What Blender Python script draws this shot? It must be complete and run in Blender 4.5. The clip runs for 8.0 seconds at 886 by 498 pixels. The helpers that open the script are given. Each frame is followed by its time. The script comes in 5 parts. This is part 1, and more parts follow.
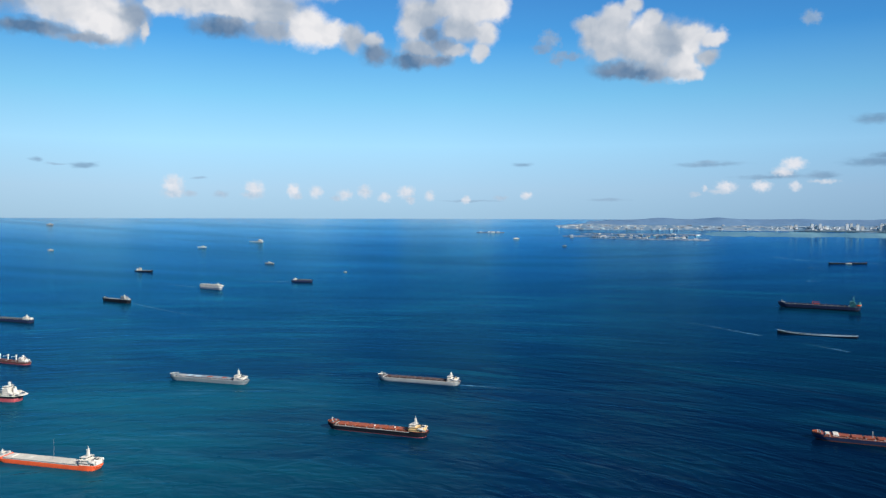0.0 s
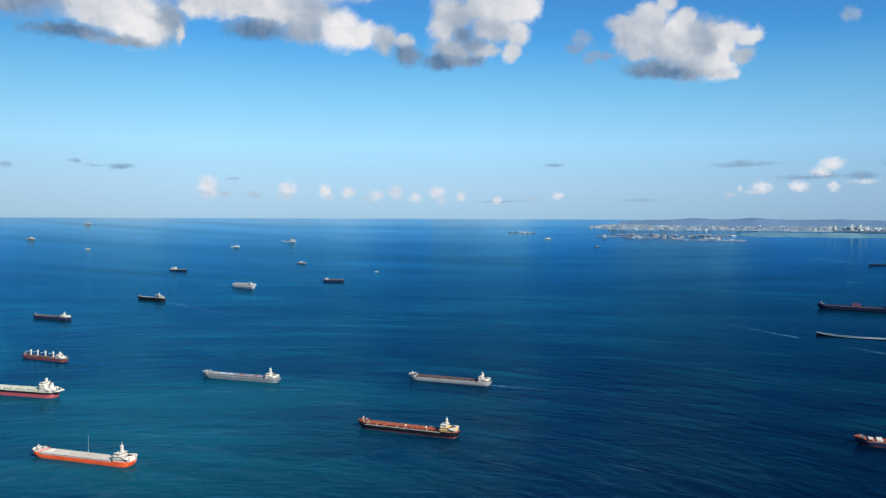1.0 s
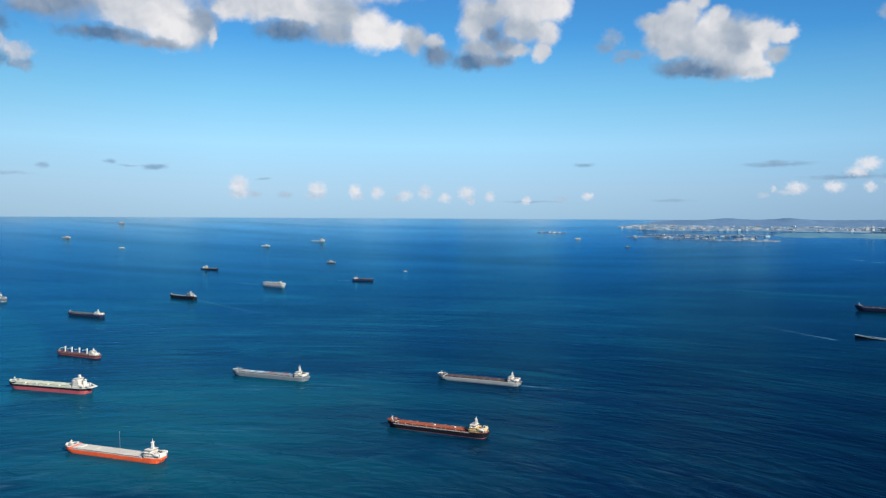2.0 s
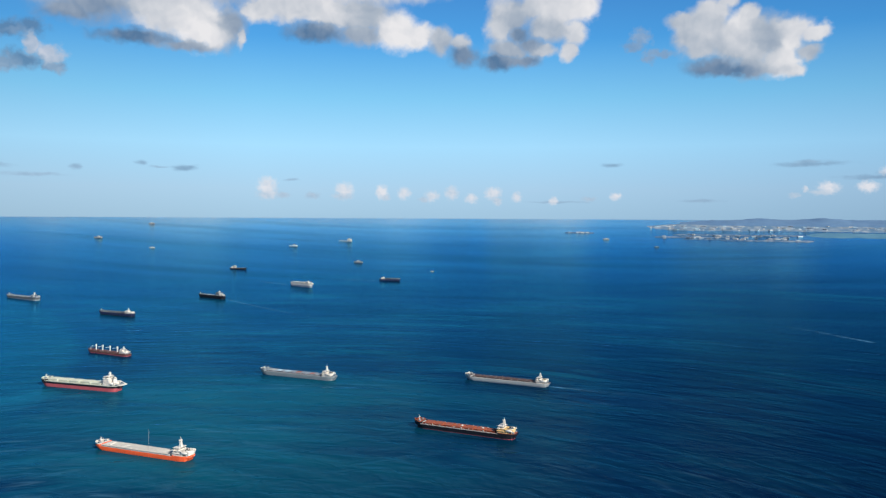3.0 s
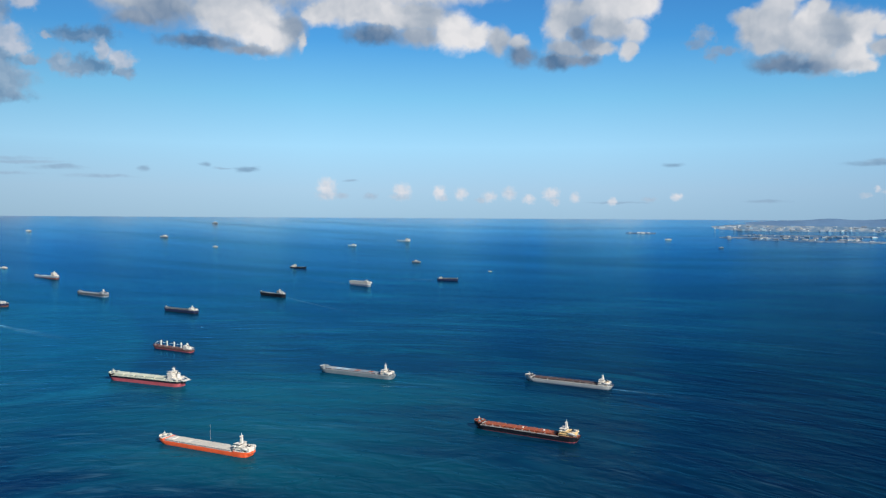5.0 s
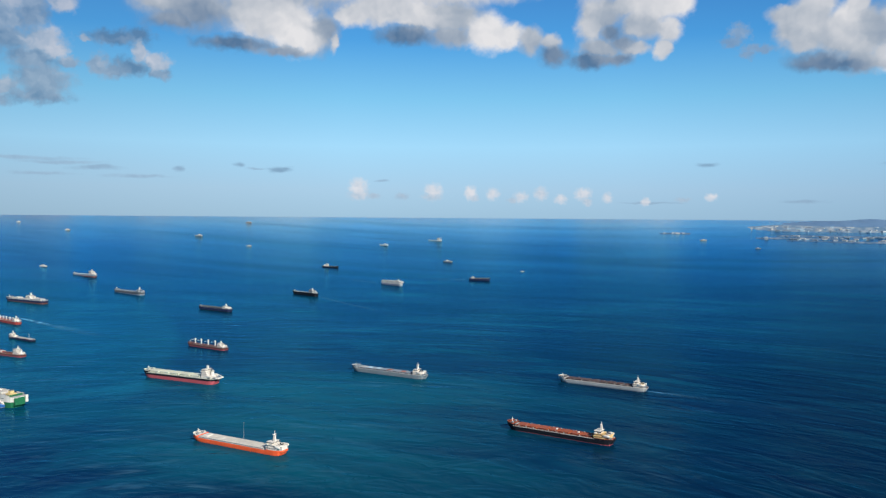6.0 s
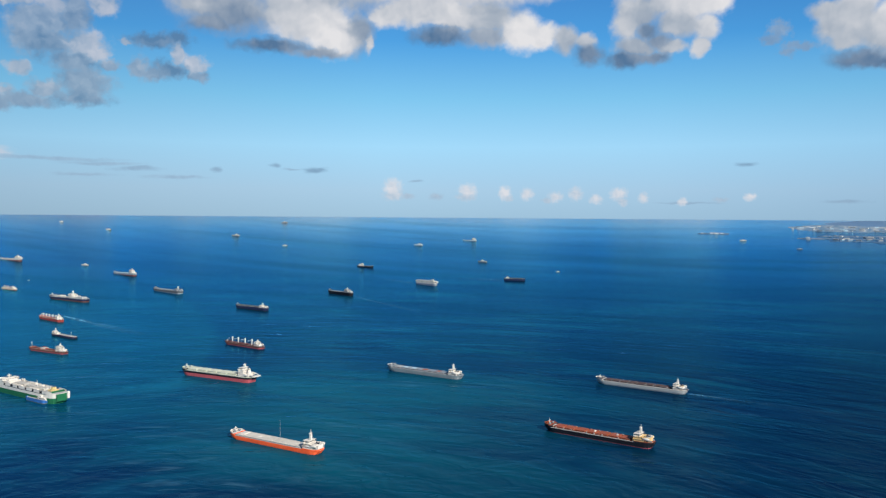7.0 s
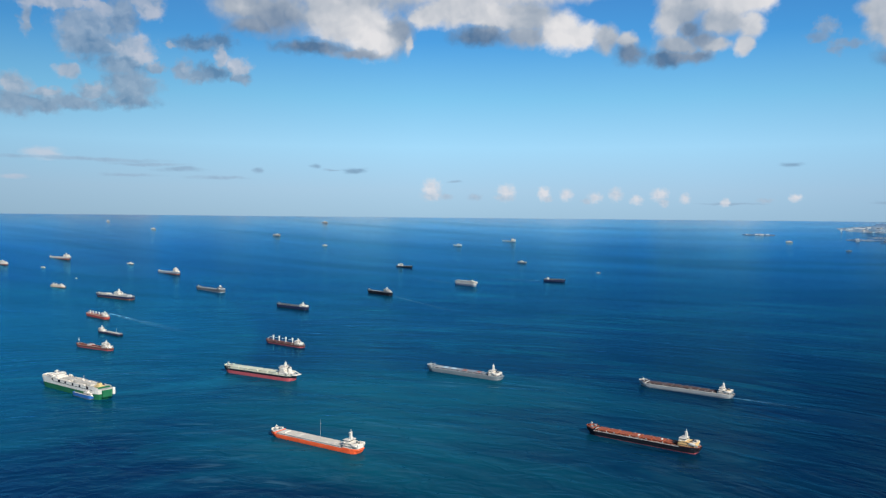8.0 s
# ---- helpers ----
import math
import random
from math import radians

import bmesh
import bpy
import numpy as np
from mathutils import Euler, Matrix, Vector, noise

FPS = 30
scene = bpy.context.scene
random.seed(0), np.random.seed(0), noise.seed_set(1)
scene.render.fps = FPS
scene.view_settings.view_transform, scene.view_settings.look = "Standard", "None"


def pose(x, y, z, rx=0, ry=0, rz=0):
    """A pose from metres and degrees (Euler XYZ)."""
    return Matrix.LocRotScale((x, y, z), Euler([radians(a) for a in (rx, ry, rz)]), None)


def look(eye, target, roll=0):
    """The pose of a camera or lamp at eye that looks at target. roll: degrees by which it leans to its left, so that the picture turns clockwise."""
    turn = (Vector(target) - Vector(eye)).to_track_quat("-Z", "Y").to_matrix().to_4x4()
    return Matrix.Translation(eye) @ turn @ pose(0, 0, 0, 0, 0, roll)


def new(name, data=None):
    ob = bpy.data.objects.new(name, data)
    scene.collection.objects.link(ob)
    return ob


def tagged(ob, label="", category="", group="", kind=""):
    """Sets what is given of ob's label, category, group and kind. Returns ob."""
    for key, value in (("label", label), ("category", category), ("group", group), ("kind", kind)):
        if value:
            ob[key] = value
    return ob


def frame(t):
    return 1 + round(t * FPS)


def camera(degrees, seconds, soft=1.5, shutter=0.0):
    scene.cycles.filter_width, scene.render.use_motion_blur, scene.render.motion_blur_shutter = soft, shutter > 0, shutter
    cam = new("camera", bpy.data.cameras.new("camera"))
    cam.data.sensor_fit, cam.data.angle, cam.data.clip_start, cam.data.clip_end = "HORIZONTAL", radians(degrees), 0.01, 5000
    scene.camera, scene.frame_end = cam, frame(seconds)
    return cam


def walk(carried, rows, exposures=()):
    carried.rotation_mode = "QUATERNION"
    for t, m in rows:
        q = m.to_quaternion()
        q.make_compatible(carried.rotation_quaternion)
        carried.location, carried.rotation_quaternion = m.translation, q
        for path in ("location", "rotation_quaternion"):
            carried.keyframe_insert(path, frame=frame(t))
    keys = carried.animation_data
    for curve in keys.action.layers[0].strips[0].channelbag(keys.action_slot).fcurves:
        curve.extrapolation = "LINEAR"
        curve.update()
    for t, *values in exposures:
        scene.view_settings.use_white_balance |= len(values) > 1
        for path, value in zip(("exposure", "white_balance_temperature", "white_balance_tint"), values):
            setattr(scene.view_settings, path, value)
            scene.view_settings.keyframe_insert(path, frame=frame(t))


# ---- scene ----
cam = camera(59.36, 8.0, soft=1.25)
EYE = 260.0
# seconds, x, y, z off the first eye, yaw, pitch, lean
ROWS = [
    (0.0, 0.0, 0.0, 0.0, 0.000, -2.383, 0.176),
    (0.5, -0.4, 4.0, -1.2, 1.170, -2.358, 0.197),
    (1.0, -0.9, 8.0, -2.4, 2.288, -2.354, 0.221),
    (1.5, -1.6, 11.9, -3.6, 3.387, -2.355, 0.277),
    (3.0, -4.4, 23.1, -6.8, 6.374, -2.320, 0.295),
    (3.5, -5.7, 26.8, -7.8, 7.389, -2.313, 0.293),
    (4.0, -7.1, 30.3, -8.8, 8.406, -2.316, 0.241),
    (4.5, -8.6, 33.8, -9.8, 9.477, -2.304, 0.261),
    (6.0, -14.2, 43.9, -12.4, 12.878, -2.301, 0.426),
    (6.5, -16.3, 47.1, -13.2, 14.086, -2.298, 0.391),
    (7.0, -18.6, 50.3, -14.0, 15.386, -2.302, 0.421),
    (7.5, -21.0, 53.4, -14.8, 16.768, -2.289, 0.486),
    (8.0, -23.5, 56.4, -15.5, 18.220, -2.284, 0.549),
]
walk(cam, [(t, pose(x, y, EYE + z, 90 + pitch, 0, yaw) @ pose(0, 0, 0, 0, 0, lean)) for t, x, y, z, yaw, pitch, lean in ROWS], ((0.0, 0.45), (4.0, 0.37), (8.0, 0.31)))

# ---- light ----
SUN_BEARING, SUN_HEIGHT = 128.0, 34.0
world = bpy.data.worlds.new("world")
scene.world = world
world.use_nodes = True
wn, wl = world.node_tree.nodes, world.node_tree.links
sky = wn.new("ShaderNodeTexSky")
sky.sky_type = "NISHITA"
sky.sun_disc = False
sky.sun_elevation, sky.sun_rotation = radians(SUN_HEIGHT), radians(SUN_BEARING)
sky.altitude, sky.air_density, sky.dust_density, sky.ozone_density = 1500, 1.0, 0.4, 4.0
# haze low over the sea: pale cyan above a greyer band, thinning out upwards
spot = wn.new("ShaderNodeTexCoord")
split = wn.new("ShaderNodeSeparateXYZ")
wl.new(spot.outputs["Generated"], split.inputs[0])
haze = wn.new("ShaderNodeValToRGB")
stops = haze.color_ramp.elements
for _ in range(4):
    stops.new(0.5)
for stop, (at, rgb) in zip(stops, ((0.0, (0.29, 0.475, 0.65)), (0.035, (0.345, 0.54, 0.725)), (0.09, (0.335, 0.64, 0.88)), (0.15, (0.19, 0.52, 0.80)), (0.22, (0.062, 0.325, 0.71)), (0.32, (0.02, 0.18, 0.56)))):
    stop.position, stop.color = at, (*rgb, 1)
wl.new(split.outputs["Z"], haze.inputs["Fac"])
clear = wn.new("ShaderNodeMapRange")
clear.inputs["From Min"].default_value, clear.inputs["From Max"].default_value = 0.2, 0.7
clear.inputs["To Min"].default_value, clear.inputs["To Max"].default_value = 0.92, 0.0
wl.new(split.outputs["Z"], clear.inputs["Value"])
dim = wn.new("ShaderNodeVectorMath")
dim.operation = "SCALE"
dim.inputs["Scale"].default_value = 0.08
wl.new(sky.outputs["Color"], dim.inputs[0])
air = wn.new("ShaderNodeMix")
air.data_type = "RGBA"
wl.new(clear.outputs["Result"], air.inputs[0])
wl.new(dim.outputs[0], air.inputs[6])
wl.new(haze.outputs["Color"], air.inputs[7])
# ---- clouds, at the sky's own distance ----
# lobes of the clouds: bearing, height, half-width, half-height in degrees, and how much sun they catch
CUMULUS, TORN, DISTANT, SCRAPS, STREAKS = [], [], [], [], []
CUMULUS += ((-32.65, 14.6, 2.18, 1.15, 0.6), (-30.7, 14.21, 4.01, 1.74, 0.26), (-31.88, 13.24, 2.2, 0.67, 0.22), (-25.92, 14.54, 3.42, 2.72, 0.74), (-23.88, 13.39, 2.38, 2.05, 0.95), (-22.64, 12.35, 1.2, 1.04, 0.95), (-27.72, 11.94, 3.26, 0.6, 0.04), (-24.48, 11.63, 2.52, 0.48, 0.3), (-21.71, 13.14, 1.2, 1.72, 0.32), (-20.92, 12.38, 0.32, 0.87, 0.75), (-25.93, 16.59, 10.54, 2.53, 0.52),)  # broad bank with a sagging base
CUMULUS += ((-19.58, 14.31, 1.73, 0.96, 0.78), (-17.36, 14.86, 2.55, 1.45, 0.72), (-14.51, 14.33, 2.53, 1.32, 0.85), (-15.48, 13.04, 2.6, 0.75, 0.05), (-12.37, 14.27, 2.66, 1.49, 0.5), (-12.38, 12.96, 1.99, 0.84, 0.38), (-9.8, 13.27, 1.8, 1.44, 1), (-8.31, 12.94, 1.54, 1.03, 0.97), (-6.57, 12.61, 1.1, 1.03, 0.5), (-5.15, 12.41, 0.92, 0.69, 0.62), (-14.69, 16.33, 8.42, 1.6, 0.72),)  # long bank
CUMULUS += ((-4.94, 11.6, 1.29, 0.87, 0.1), (-2.25, 11.21, 2.03, 0.66, 0.05), (-0.68, 11.3, 1.57, 0.53, 0.2),)  # its dark foot
CUMULUS += ((-2.25, 13.92, 1.15, 2.04, 0.68), (-1.31, 14.24, 1.38, 1.49, 0.45), (-0.89, 13.09, 1.02, 0.78, 0.1), (-0.07, 14.82, 1.15, 1.06, 0.58), (1.86, 14.82, 2.3, 1.52, 0.82), (3.63, 14.92, 1.28, 1.18, 0.98), (1.17, 13.41, 1.84, 1.2, 0.5), (2.94, 13.09, 1.1, 0.95, 0.8), (-0.07, 12.32, 1.11, 0.7, 0.2), (2.61, 11.85, 0.65, 0.87, 0.75), (-1.71, 12, 1.75, 0.87, 0.42), (0.64, 11.85, 1.39, 0.61, 0.6), (1.15, 16.44, 4.22, 1.33, 0.82),)  # tall cloud with a dark foot
CUMULUS += ((10.73, 13.45, 1.42, 0.68, 0.62), (10.82, 12.46, 1.07, 1.11, 0.5), (12.12, 12.94, 1.76, 1.6, 0.62), (12.51, 13.98, 1.23, 0.92, 0.78), (13.48, 14.68, 0.74, 0.62, 0.72), (14.28, 12.69, 1.38, 1.34, 1), (14.85, 13.63, 0.78, 0.83, 0.72), (15.63, 12.47, 1.62, 1, 0.45), (16.29, 11.68, 1.02, 0.84, 0.3), (17.53, 12.58, 1.42, 0.75, 0.88),)  # billowing cloud
CUMULUS += ((14.75, 12, 4.2, 1.9, 0.56), (14.5, 10.12, 3.3, 0.46, 0.1), (18.91, 12.27, 1.07, 0.58, 0.85), (17.43, 11.69, 0.92, 0.92, 1), (11.78, 11.66, 1.15, 0.77, 0.62), (13.91, 11.46, 1.48, 1.11, 0.72), (12.75, 10.39, 2.27, 0.73, 0.06), (15.09, 10.37, 1.8, 0.86, 0.4), (16.81, 10.56, 1.44, 1.02, 0.92), (17.65, 9.95, 0.92, 0.51, 0.8), (18.68, 11.02, 0.83, 0.63, 0.5),)  # its flat base and lit flank
TORN += ((-43.55, 11.92, 0.91, 1.34, 0.50), (-42.36, 11.22, 1.71, 0.96, 0.20), (-42.52, 12.49, 1.86, 0.95, 0.50), (-40.61, 13.19, 1.03, 1.35, 0.30), (-41.83, 13.55, 1.41, 0.43, 0.72), (-40.09, 11.14, 1.20, 0.90, 0.75), (-39.38, 10.65, 0.81, 0.49, 0.85), (-40.63, 10.14, 1.44, 0.74, 0.28), (-43.91, 9.32, 0.64, 0.44, 0.66),)  # heaped towers
TORN += ((-42.39, 8.24, 0.93, 0.57, 0.50), (-40.11, 8.78, 1.53, 1.08, 0.42), (-40.29, 7.72, 1.69, 0.50, 0.22), (-38.82, 13.86, 0.81, 0.72, 0.70), (-39.36, 14.45, 1.21, 0.64, 0.60), (-44.53, 13.59, 2.26, 0.42, 0.66), (-46.33, 12.47, 0.32, 0.92, 0.50),)  # their ragged foot and loose scraps
TORN += ((-35.47, 11.78, 1.74, 0.51, 0.05), (-34.06, 12.09, 0.69, 0.48, 0.12), (-37.44, 11.57, 0.43, 0.19, 0.50), (-34.07, 11.06, 0.42, 0.68, 0.75), (-33.05, 10.39, 0.78, 0.61, 0.82), (-32.85, 9.64, 0.67, 0.37, 0.30), (-34.70, 9.96, 1.15, 0.56, 0.10), (-36.62, 9.90, 0.66, 0.67, 0.50), (-35.84, 9.76, 0.75, 0.48, 0.35), (-38.45, 10.08, 0.60, 0.27, 0.55),)  # torn cloud with a lit edge
TORN += ((-47.02, 8.30, 0.79, 0.71, 0.66), (-46.93, 7.17, 1.15, 0.79, 0.32), (-45.31, 7.87, 1.11, 0.32, 0.60), (-45.58, 7.13, 1.33, 0.52, 0.38), (-43.42, 7.44, 1.85, 0.45, 0.35),)  # soft low cloud
STREAKS += ((-45.35, 3.99, 1.26, 0.45, 1), (-43.62, 3.74, 5.92, 0.15, 0.45), (-39.06, 3.53, 2.55, 0.14, 0.45), (-47.18, 2.46, 0.93, 0.2, 0.8),)  # rosy streaks
SCRAPS += ((7.66, 12.55, 0.81, 0.69, 0.50), (7.18, 12.06, 0.73, 0.43, 0.30), (8.80, 11.43, 1.17, 0.30, 0.40), (8.20, 11.06, 0.63, 0.26, 0.40), (25.06, 13.03, 0.60, 0.47, 0.55),)  # grey scraps
# the row of small clouds above the horizon
DISTANT += ((-19.1, 2.1, 0.66, 0.82, 0.9), (-19.05, 1.62, 0.85, 0.4, 0.55), (-18.07, 1.55, 0.6, 0.28, 0.4), (-15.91, 1.55, 0.6, 0.25, 0.3), (-13.63, 1.92, 0.7, 0.62, 0.9), (-13.75, 1.55, 0.75, 0.3, 0.5), (-10.89, 1.86, 0.44, 0.57, 0.95), (-10.62, 1.48, 0.38, 0.27, 0.6))
DISTANT += ((-9.25, 1.76, 0.49, 0.48, 0.85), (-7.21, 1.55, 0.55, 0.4, 0.8), (-7.82, 1.33, 0.4, 0.21, 0.5), (-5.75, 1.79, 0.5, 0.52, 0.75), (-4.31, 1.38, 0.45, 0.4, 0.85), (-2.73, 1.8, 0.62, 0.48, 0.85), (-2.44, 1.25, 0.41, 0.36, 0.6), (-0.99, 1.52, 0.37, 0.42, 0.8))
DISTANT += ((1.67, 1.24, 0.33, 0.31, 0.85), (6.11, 1.58, 0.42, 0.29, 0.9), (4.24, 1.41, 0.58, 0.2, 0.35), (24.2, 3.62, 0.8, 0.42, 1), (23.55, 3.12, 0.66, 0.38, 0.9), (19.96, 2.12, 0.73, 0.42, 0.95), (19.65, 1.85, 0.95, 0.22, 0.6), (22.22, 2.14, 0.61, 0.38, 0.95))
DISTANT += ((24.33, 2.15, 0.38, 0.36, 0.85), (18.55, 2.02, 0.22, 0.24, 0.7), (17.9, 1.62, 0.45, 0.18, 0.5), (26.05, 2.42, 0.9, 0.16, 0.7))
# thin grey streaks
STREAKS += ((-24.62, 3.36, 0.85, 0.25, 0.1), (-24.3, 3.46, 0.5, 0.16, 0.15), (-27.62, 3.62, 0.39, 0.17, 0.2), (-26.3, 3.38, 0.8, 0.08, 0.4), (-17.4, 2.65, 0.55, 0.1, 0.4), (5.77, 3.84, 0.74, 0.16, 0.15), (18.9, 3.66, 2.28, 0.2, 0.2), (18.75, 3.84, 1.1, 0.18, 0.3))
STREAKS += ((23.1, 2.78, 2.43, 0.16, 0.2), (23.55, 2.95, 0.9, 0.2, 0.2), (25.93, 2.84, 0.94, 0.24, 0.15), (28.91, 6.38, 1.3, 0.36, 0.1), (29.13, 3.62, 1.9, 0.34, 0.05), (29.65, 4, 1, 0.28, 0.05), (11.85, 1.25, 1.4, 0.14, 0.35), (1.95, 1.15, 2.2, 0.1, 0.4))
STREAKS += ((-36.86, 3.21, 1.5, 0.18, 0.35), (-31.6, 3.3, 0.42, 0.2, 0.3), (-34.2, 2.7, 2.2, 0.14, 0.45), (-40.2, 2.75, 2, 0.14, 0.45))


class Graph:
    """Short names for building a tree of shader nodes."""

    def __init__(self, tree):
        self.n, self.l = tree.nodes, tree.links

    def feed(self, node, values):
        for sock, x in zip(node.inputs, values):
            if isinstance(x, (int, float, tuple)):
                sock.default_value = x
            elif x is not None:
                self.l.new(x, sock)
        return node

    def vec(self, how, *values):
        node = self.n.new("ShaderNodeVectorMath")
        node.operation = how
        return self.feed(node, values).outputs["Value" if how == "LENGTH" else "Vector"]

    def num(self, how, *values):
        node = self.n.new("ShaderNodeMath")
        node.operation = how
        return self.feed(node, values).outputs[0]

    def cloud_noise(self, at, scale, detail, rough, out="Fac"):
        t = self.n.new("ShaderNodeTexNoise")
        t.inputs["Scale"].default_value, t.inputs["Detail"].default_value, t.inputs["Roughness"].default_value = scale, detail, rough
        self.l.new(at, t.inputs["Vector"])
        return t.outputs[out]

    def smooth(self, x, a, b, lo=0.0, hi=1.0):
        m = self.n.new("ShaderNodeMapRange")
        m.interpolation_type = "SMOOTHSTEP"
        self.feed(m, (x, a, b, lo, hi))
        return m.outputs[0]


def cloud_field(name, lobes, scale, warp, tear, stretch=1.0, relief=0.5, grow=1.0):
    """A node group: how deep a point of the sky (bearing, height, 0) lies in these clouds, and how much sun it catches there."""
    tree = bpy.data.node_groups.new(name, "ShaderNodeTree")
    tree.interface.new_socket("Place", in_out="INPUT", socket_type="NodeSocketVector")
    tree.interface.new_socket("Depth", in_out="OUTPUT", socket_type="NodeSocketFloat")
    tree.interface.new_socket("Tone", in_out="OUTPUT", socket_type="NodeSocketFloat")
    g = Graph(tree)
    src, dst = g.n.new("NodeGroupInput"), g.n.new("NodeGroupOutput")
    flat = g.vec("MULTIPLY", src.outputs[0], (1.0 / stretch, 1.0, 1.0))
    # billows push the outline about, at two sizes
    push = g.vec("SUBTRACT", g.cloud_noise(flat, scale, 3.0, 0.55, "Color"), (0.5, 0.5, 0.5))
    fine = g.vec("SUBTRACT", g.cloud_noise(flat, scale * 3.3, 2.0, 0.5, "Color"), (0.5, 0.5, 0.5))
    at = g.vec("ADD", src.outputs[0], g.vec("MULTIPLY", push, (warp * stretch, warp, 0.0)))
    at = g.vec("ADD", at, g.vec("MULTIPLY", fine, (warp * 0.45 * stretch, warp * 0.45, 0.0)))
    at = g.vec("MULTIPLY", at, (1.0, 1.0, 0.0))
    best = mass = sun = None
    for b, e, rb, re, tone in lobes:
        d = g.num("SUBTRACT", 1.0, g.vec("LENGTH", g.vec("MULTIPLY", g.vec("SUBTRACT", at, (b, e, 0.0)), (1 / (rb * grow), 1 / (re * grow), 0.0))))
        w = g.num("POWER", g.num("MAXIMUM", g.num("ADD", d, 0.25), 0.0), 2.6)
        best = d if best is None else g.num("SMOOTH_MAX", best, d, 0.24)
        mass = w if mass is None else g.num("ADD", mass, w)
        sun = g.num("MULTIPLY", w, tone) if sun is None else g.num("MULTIPLY_ADD", w, tone, sun)
    best = g.num("MAXIMUM", best, -2.0)
    sun = g.num("DIVIDE", sun, g.num("MAXIMUM", mass, 0.0001))
    # torn edges, and billows lit from above and from the sun's side
    frayed = g.num("SUBTRACT", g.cloud_noise(g.vec("ADD", flat, (5.3, 1.7, 0.0)), scale * 2.6, 3.0, 0.55), 0.5)
    g.l.new(g.num("MULTIPLY_ADD", frayed, tear, best), dst.inputs[0])
    lit = g.vec("ADD", at, (0.0, 0.0, 0.37))
    here = g.cloud_noise(lit, scale * 1.3, 2.0, 0.5)
    there = g.cloud_noise(g.vec("ADD", lit, (0.14 / scale, 0.22 / scale, 0.0)), scale * 1.3, 2.0, 0.5)
    g.l.new(g.num("MULTIPLY_ADD", g.num("SUBTRACT", here, there), relief, sun), dst.inputs[1])
    return tree


heaven = Graph(world.node_tree)
bearing = heaven.num("MULTIPLY", heaven.num("ARCTAN2", split.outputs["X"], split.outputs["Y"]), 57.29578)
height = heaven.num("MULTIPLY", heaven.num("ARCSINE", split.outputs["Z"]), 57.29578)
spot_in_sky = wn.new("ShaderNodeCombineXYZ")
wl.new(bearing, spot_in_sky.inputs[0])
wl.new(height, spot_in_sky.inputs[1])


def sky_ramp(fac, steps):
    r = wn.new("ShaderNodeValToRGB")
    el = r.color_ramp.elements
    while len(el) < len(steps):
        el.new(0.5)
    for e, (at, rgb) in zip(el, steps):
        e.position, e.color = at, (*rgb, 1)
    wl.new(fac, r.inputs["Fac"])
    return r.outputs["Color"]


def sky_mix(fac, a, b, how="MIX"):
    m = wn.new("ShaderNodeMix")
    m.data_type, m.blend_type = "RGBA", how
    for sock, x in ((m.inputs[0], fac), (m.inputs[6], a), (m.inputs[7], b)):
        if isinstance(x, (int, float)):
            sock.default_value = x
        else:
            wl.new(x, sock)
    return m.outputs[2]


def lay_clouds(under, field, dark, grey, white, edge, most, soft=0.0):
    """Lays one field of clouds over the sky; shaded parts have softer edges than sunlit ones."""
    group = wn.new("ShaderNodeGroup")
    group.node_tree = field
    wl.new(spot_in_sky.outputs[0], group.inputs[0])
    depth, tone = group.outputs
    crisp = heaven.smooth(tone, 0.15, 0.8, edge[1] + soft, edge[1])
    cover = heaven.smooth(depth, edge[0], crisp, 0.0, most)
    return sky_mix(cover, under, sky_ramp(tone, ((0.0, dark), (0.5, grey), (1.0, white))))


# clear sky dimmed to both sides: the lens's dark edges put into its colour
side = heaven.num("MULTIPLY_ADD", bearing, 0.01, 0.5)
clear_sky = sky_mix(1.0, air.outputs[2], sky_ramp(side, ((0.0, (0.82, 0.82, 0.82)), (0.17, (0.96, 0.95, 0.94)), (0.30, (1.03, 1.03, 1.02)), (0.50, (1.0, 1.0, 1.0)), (0.65, (0.88, 0.90, 0.92)), (0.80, (0.74, 0.77, 0.82)), (1.0, (0.60, 0.64, 0.70)))), "MULTIPLY")
whole = lay_clouds(clear_sky, cloud_field("streak_clouds", STREAKS, 1.1, 0.35, 0.9, 2.6, 0.3), (0.09, 0.17, 0.29), (0.29, 0.41, 0.55), (0.56, 0.57, 0.64), (-0.35, 0.80), 0.62)
whole = lay_clouds(whole, cloud_field("scrap_clouds", SCRAPS, 0.9, 0.8, 1.2), (0.13, 0.22, 0.36), (0.24, 0.34, 0.48), (0.50, 0.55, 0.62), (-0.30, 0.70), 0.75)
whole = lay_clouds(whole, cloud_field("distant_clouds", DISTANT, 1.5, 0.42, 0.7, 1.0, 0.6, 1.22), (0.28, 0.40, 0.54), (0.40, 0.50, 0.61), (0.70, 0.69, 0.72), (-0.10, 0.78), 0.86, 0.2)
whole = lay_clouds(whole, cloud_field("torn_clouds", TORN, 0.65, 1.1, 0.75, 1.0, 0.9, 1.32), (0.095, 0.18, 0.31), (0.27, 0.35, 0.46), (0.56, 0.56, 0.61), (-0.18, 0.48), 0.82, 0.15)
whole = lay_clouds(whole, cloud_field("cumulus_clouds", CUMULUS, 0.50, 1.05, 0.42, 1.0, 0.50), (0.085, 0.165, 0.29), (0.36, 0.41, 0.48), (0.72, 0.71, 0.72), (-0.22, 0.42), 0.98, 0.25)
wl.new(whole, wn["Background"].inputs["Color"])
wn["Background"].inputs["Strength"].default_value = 0.88
lamp = bpy.data.lights.new("sun", "SUN")
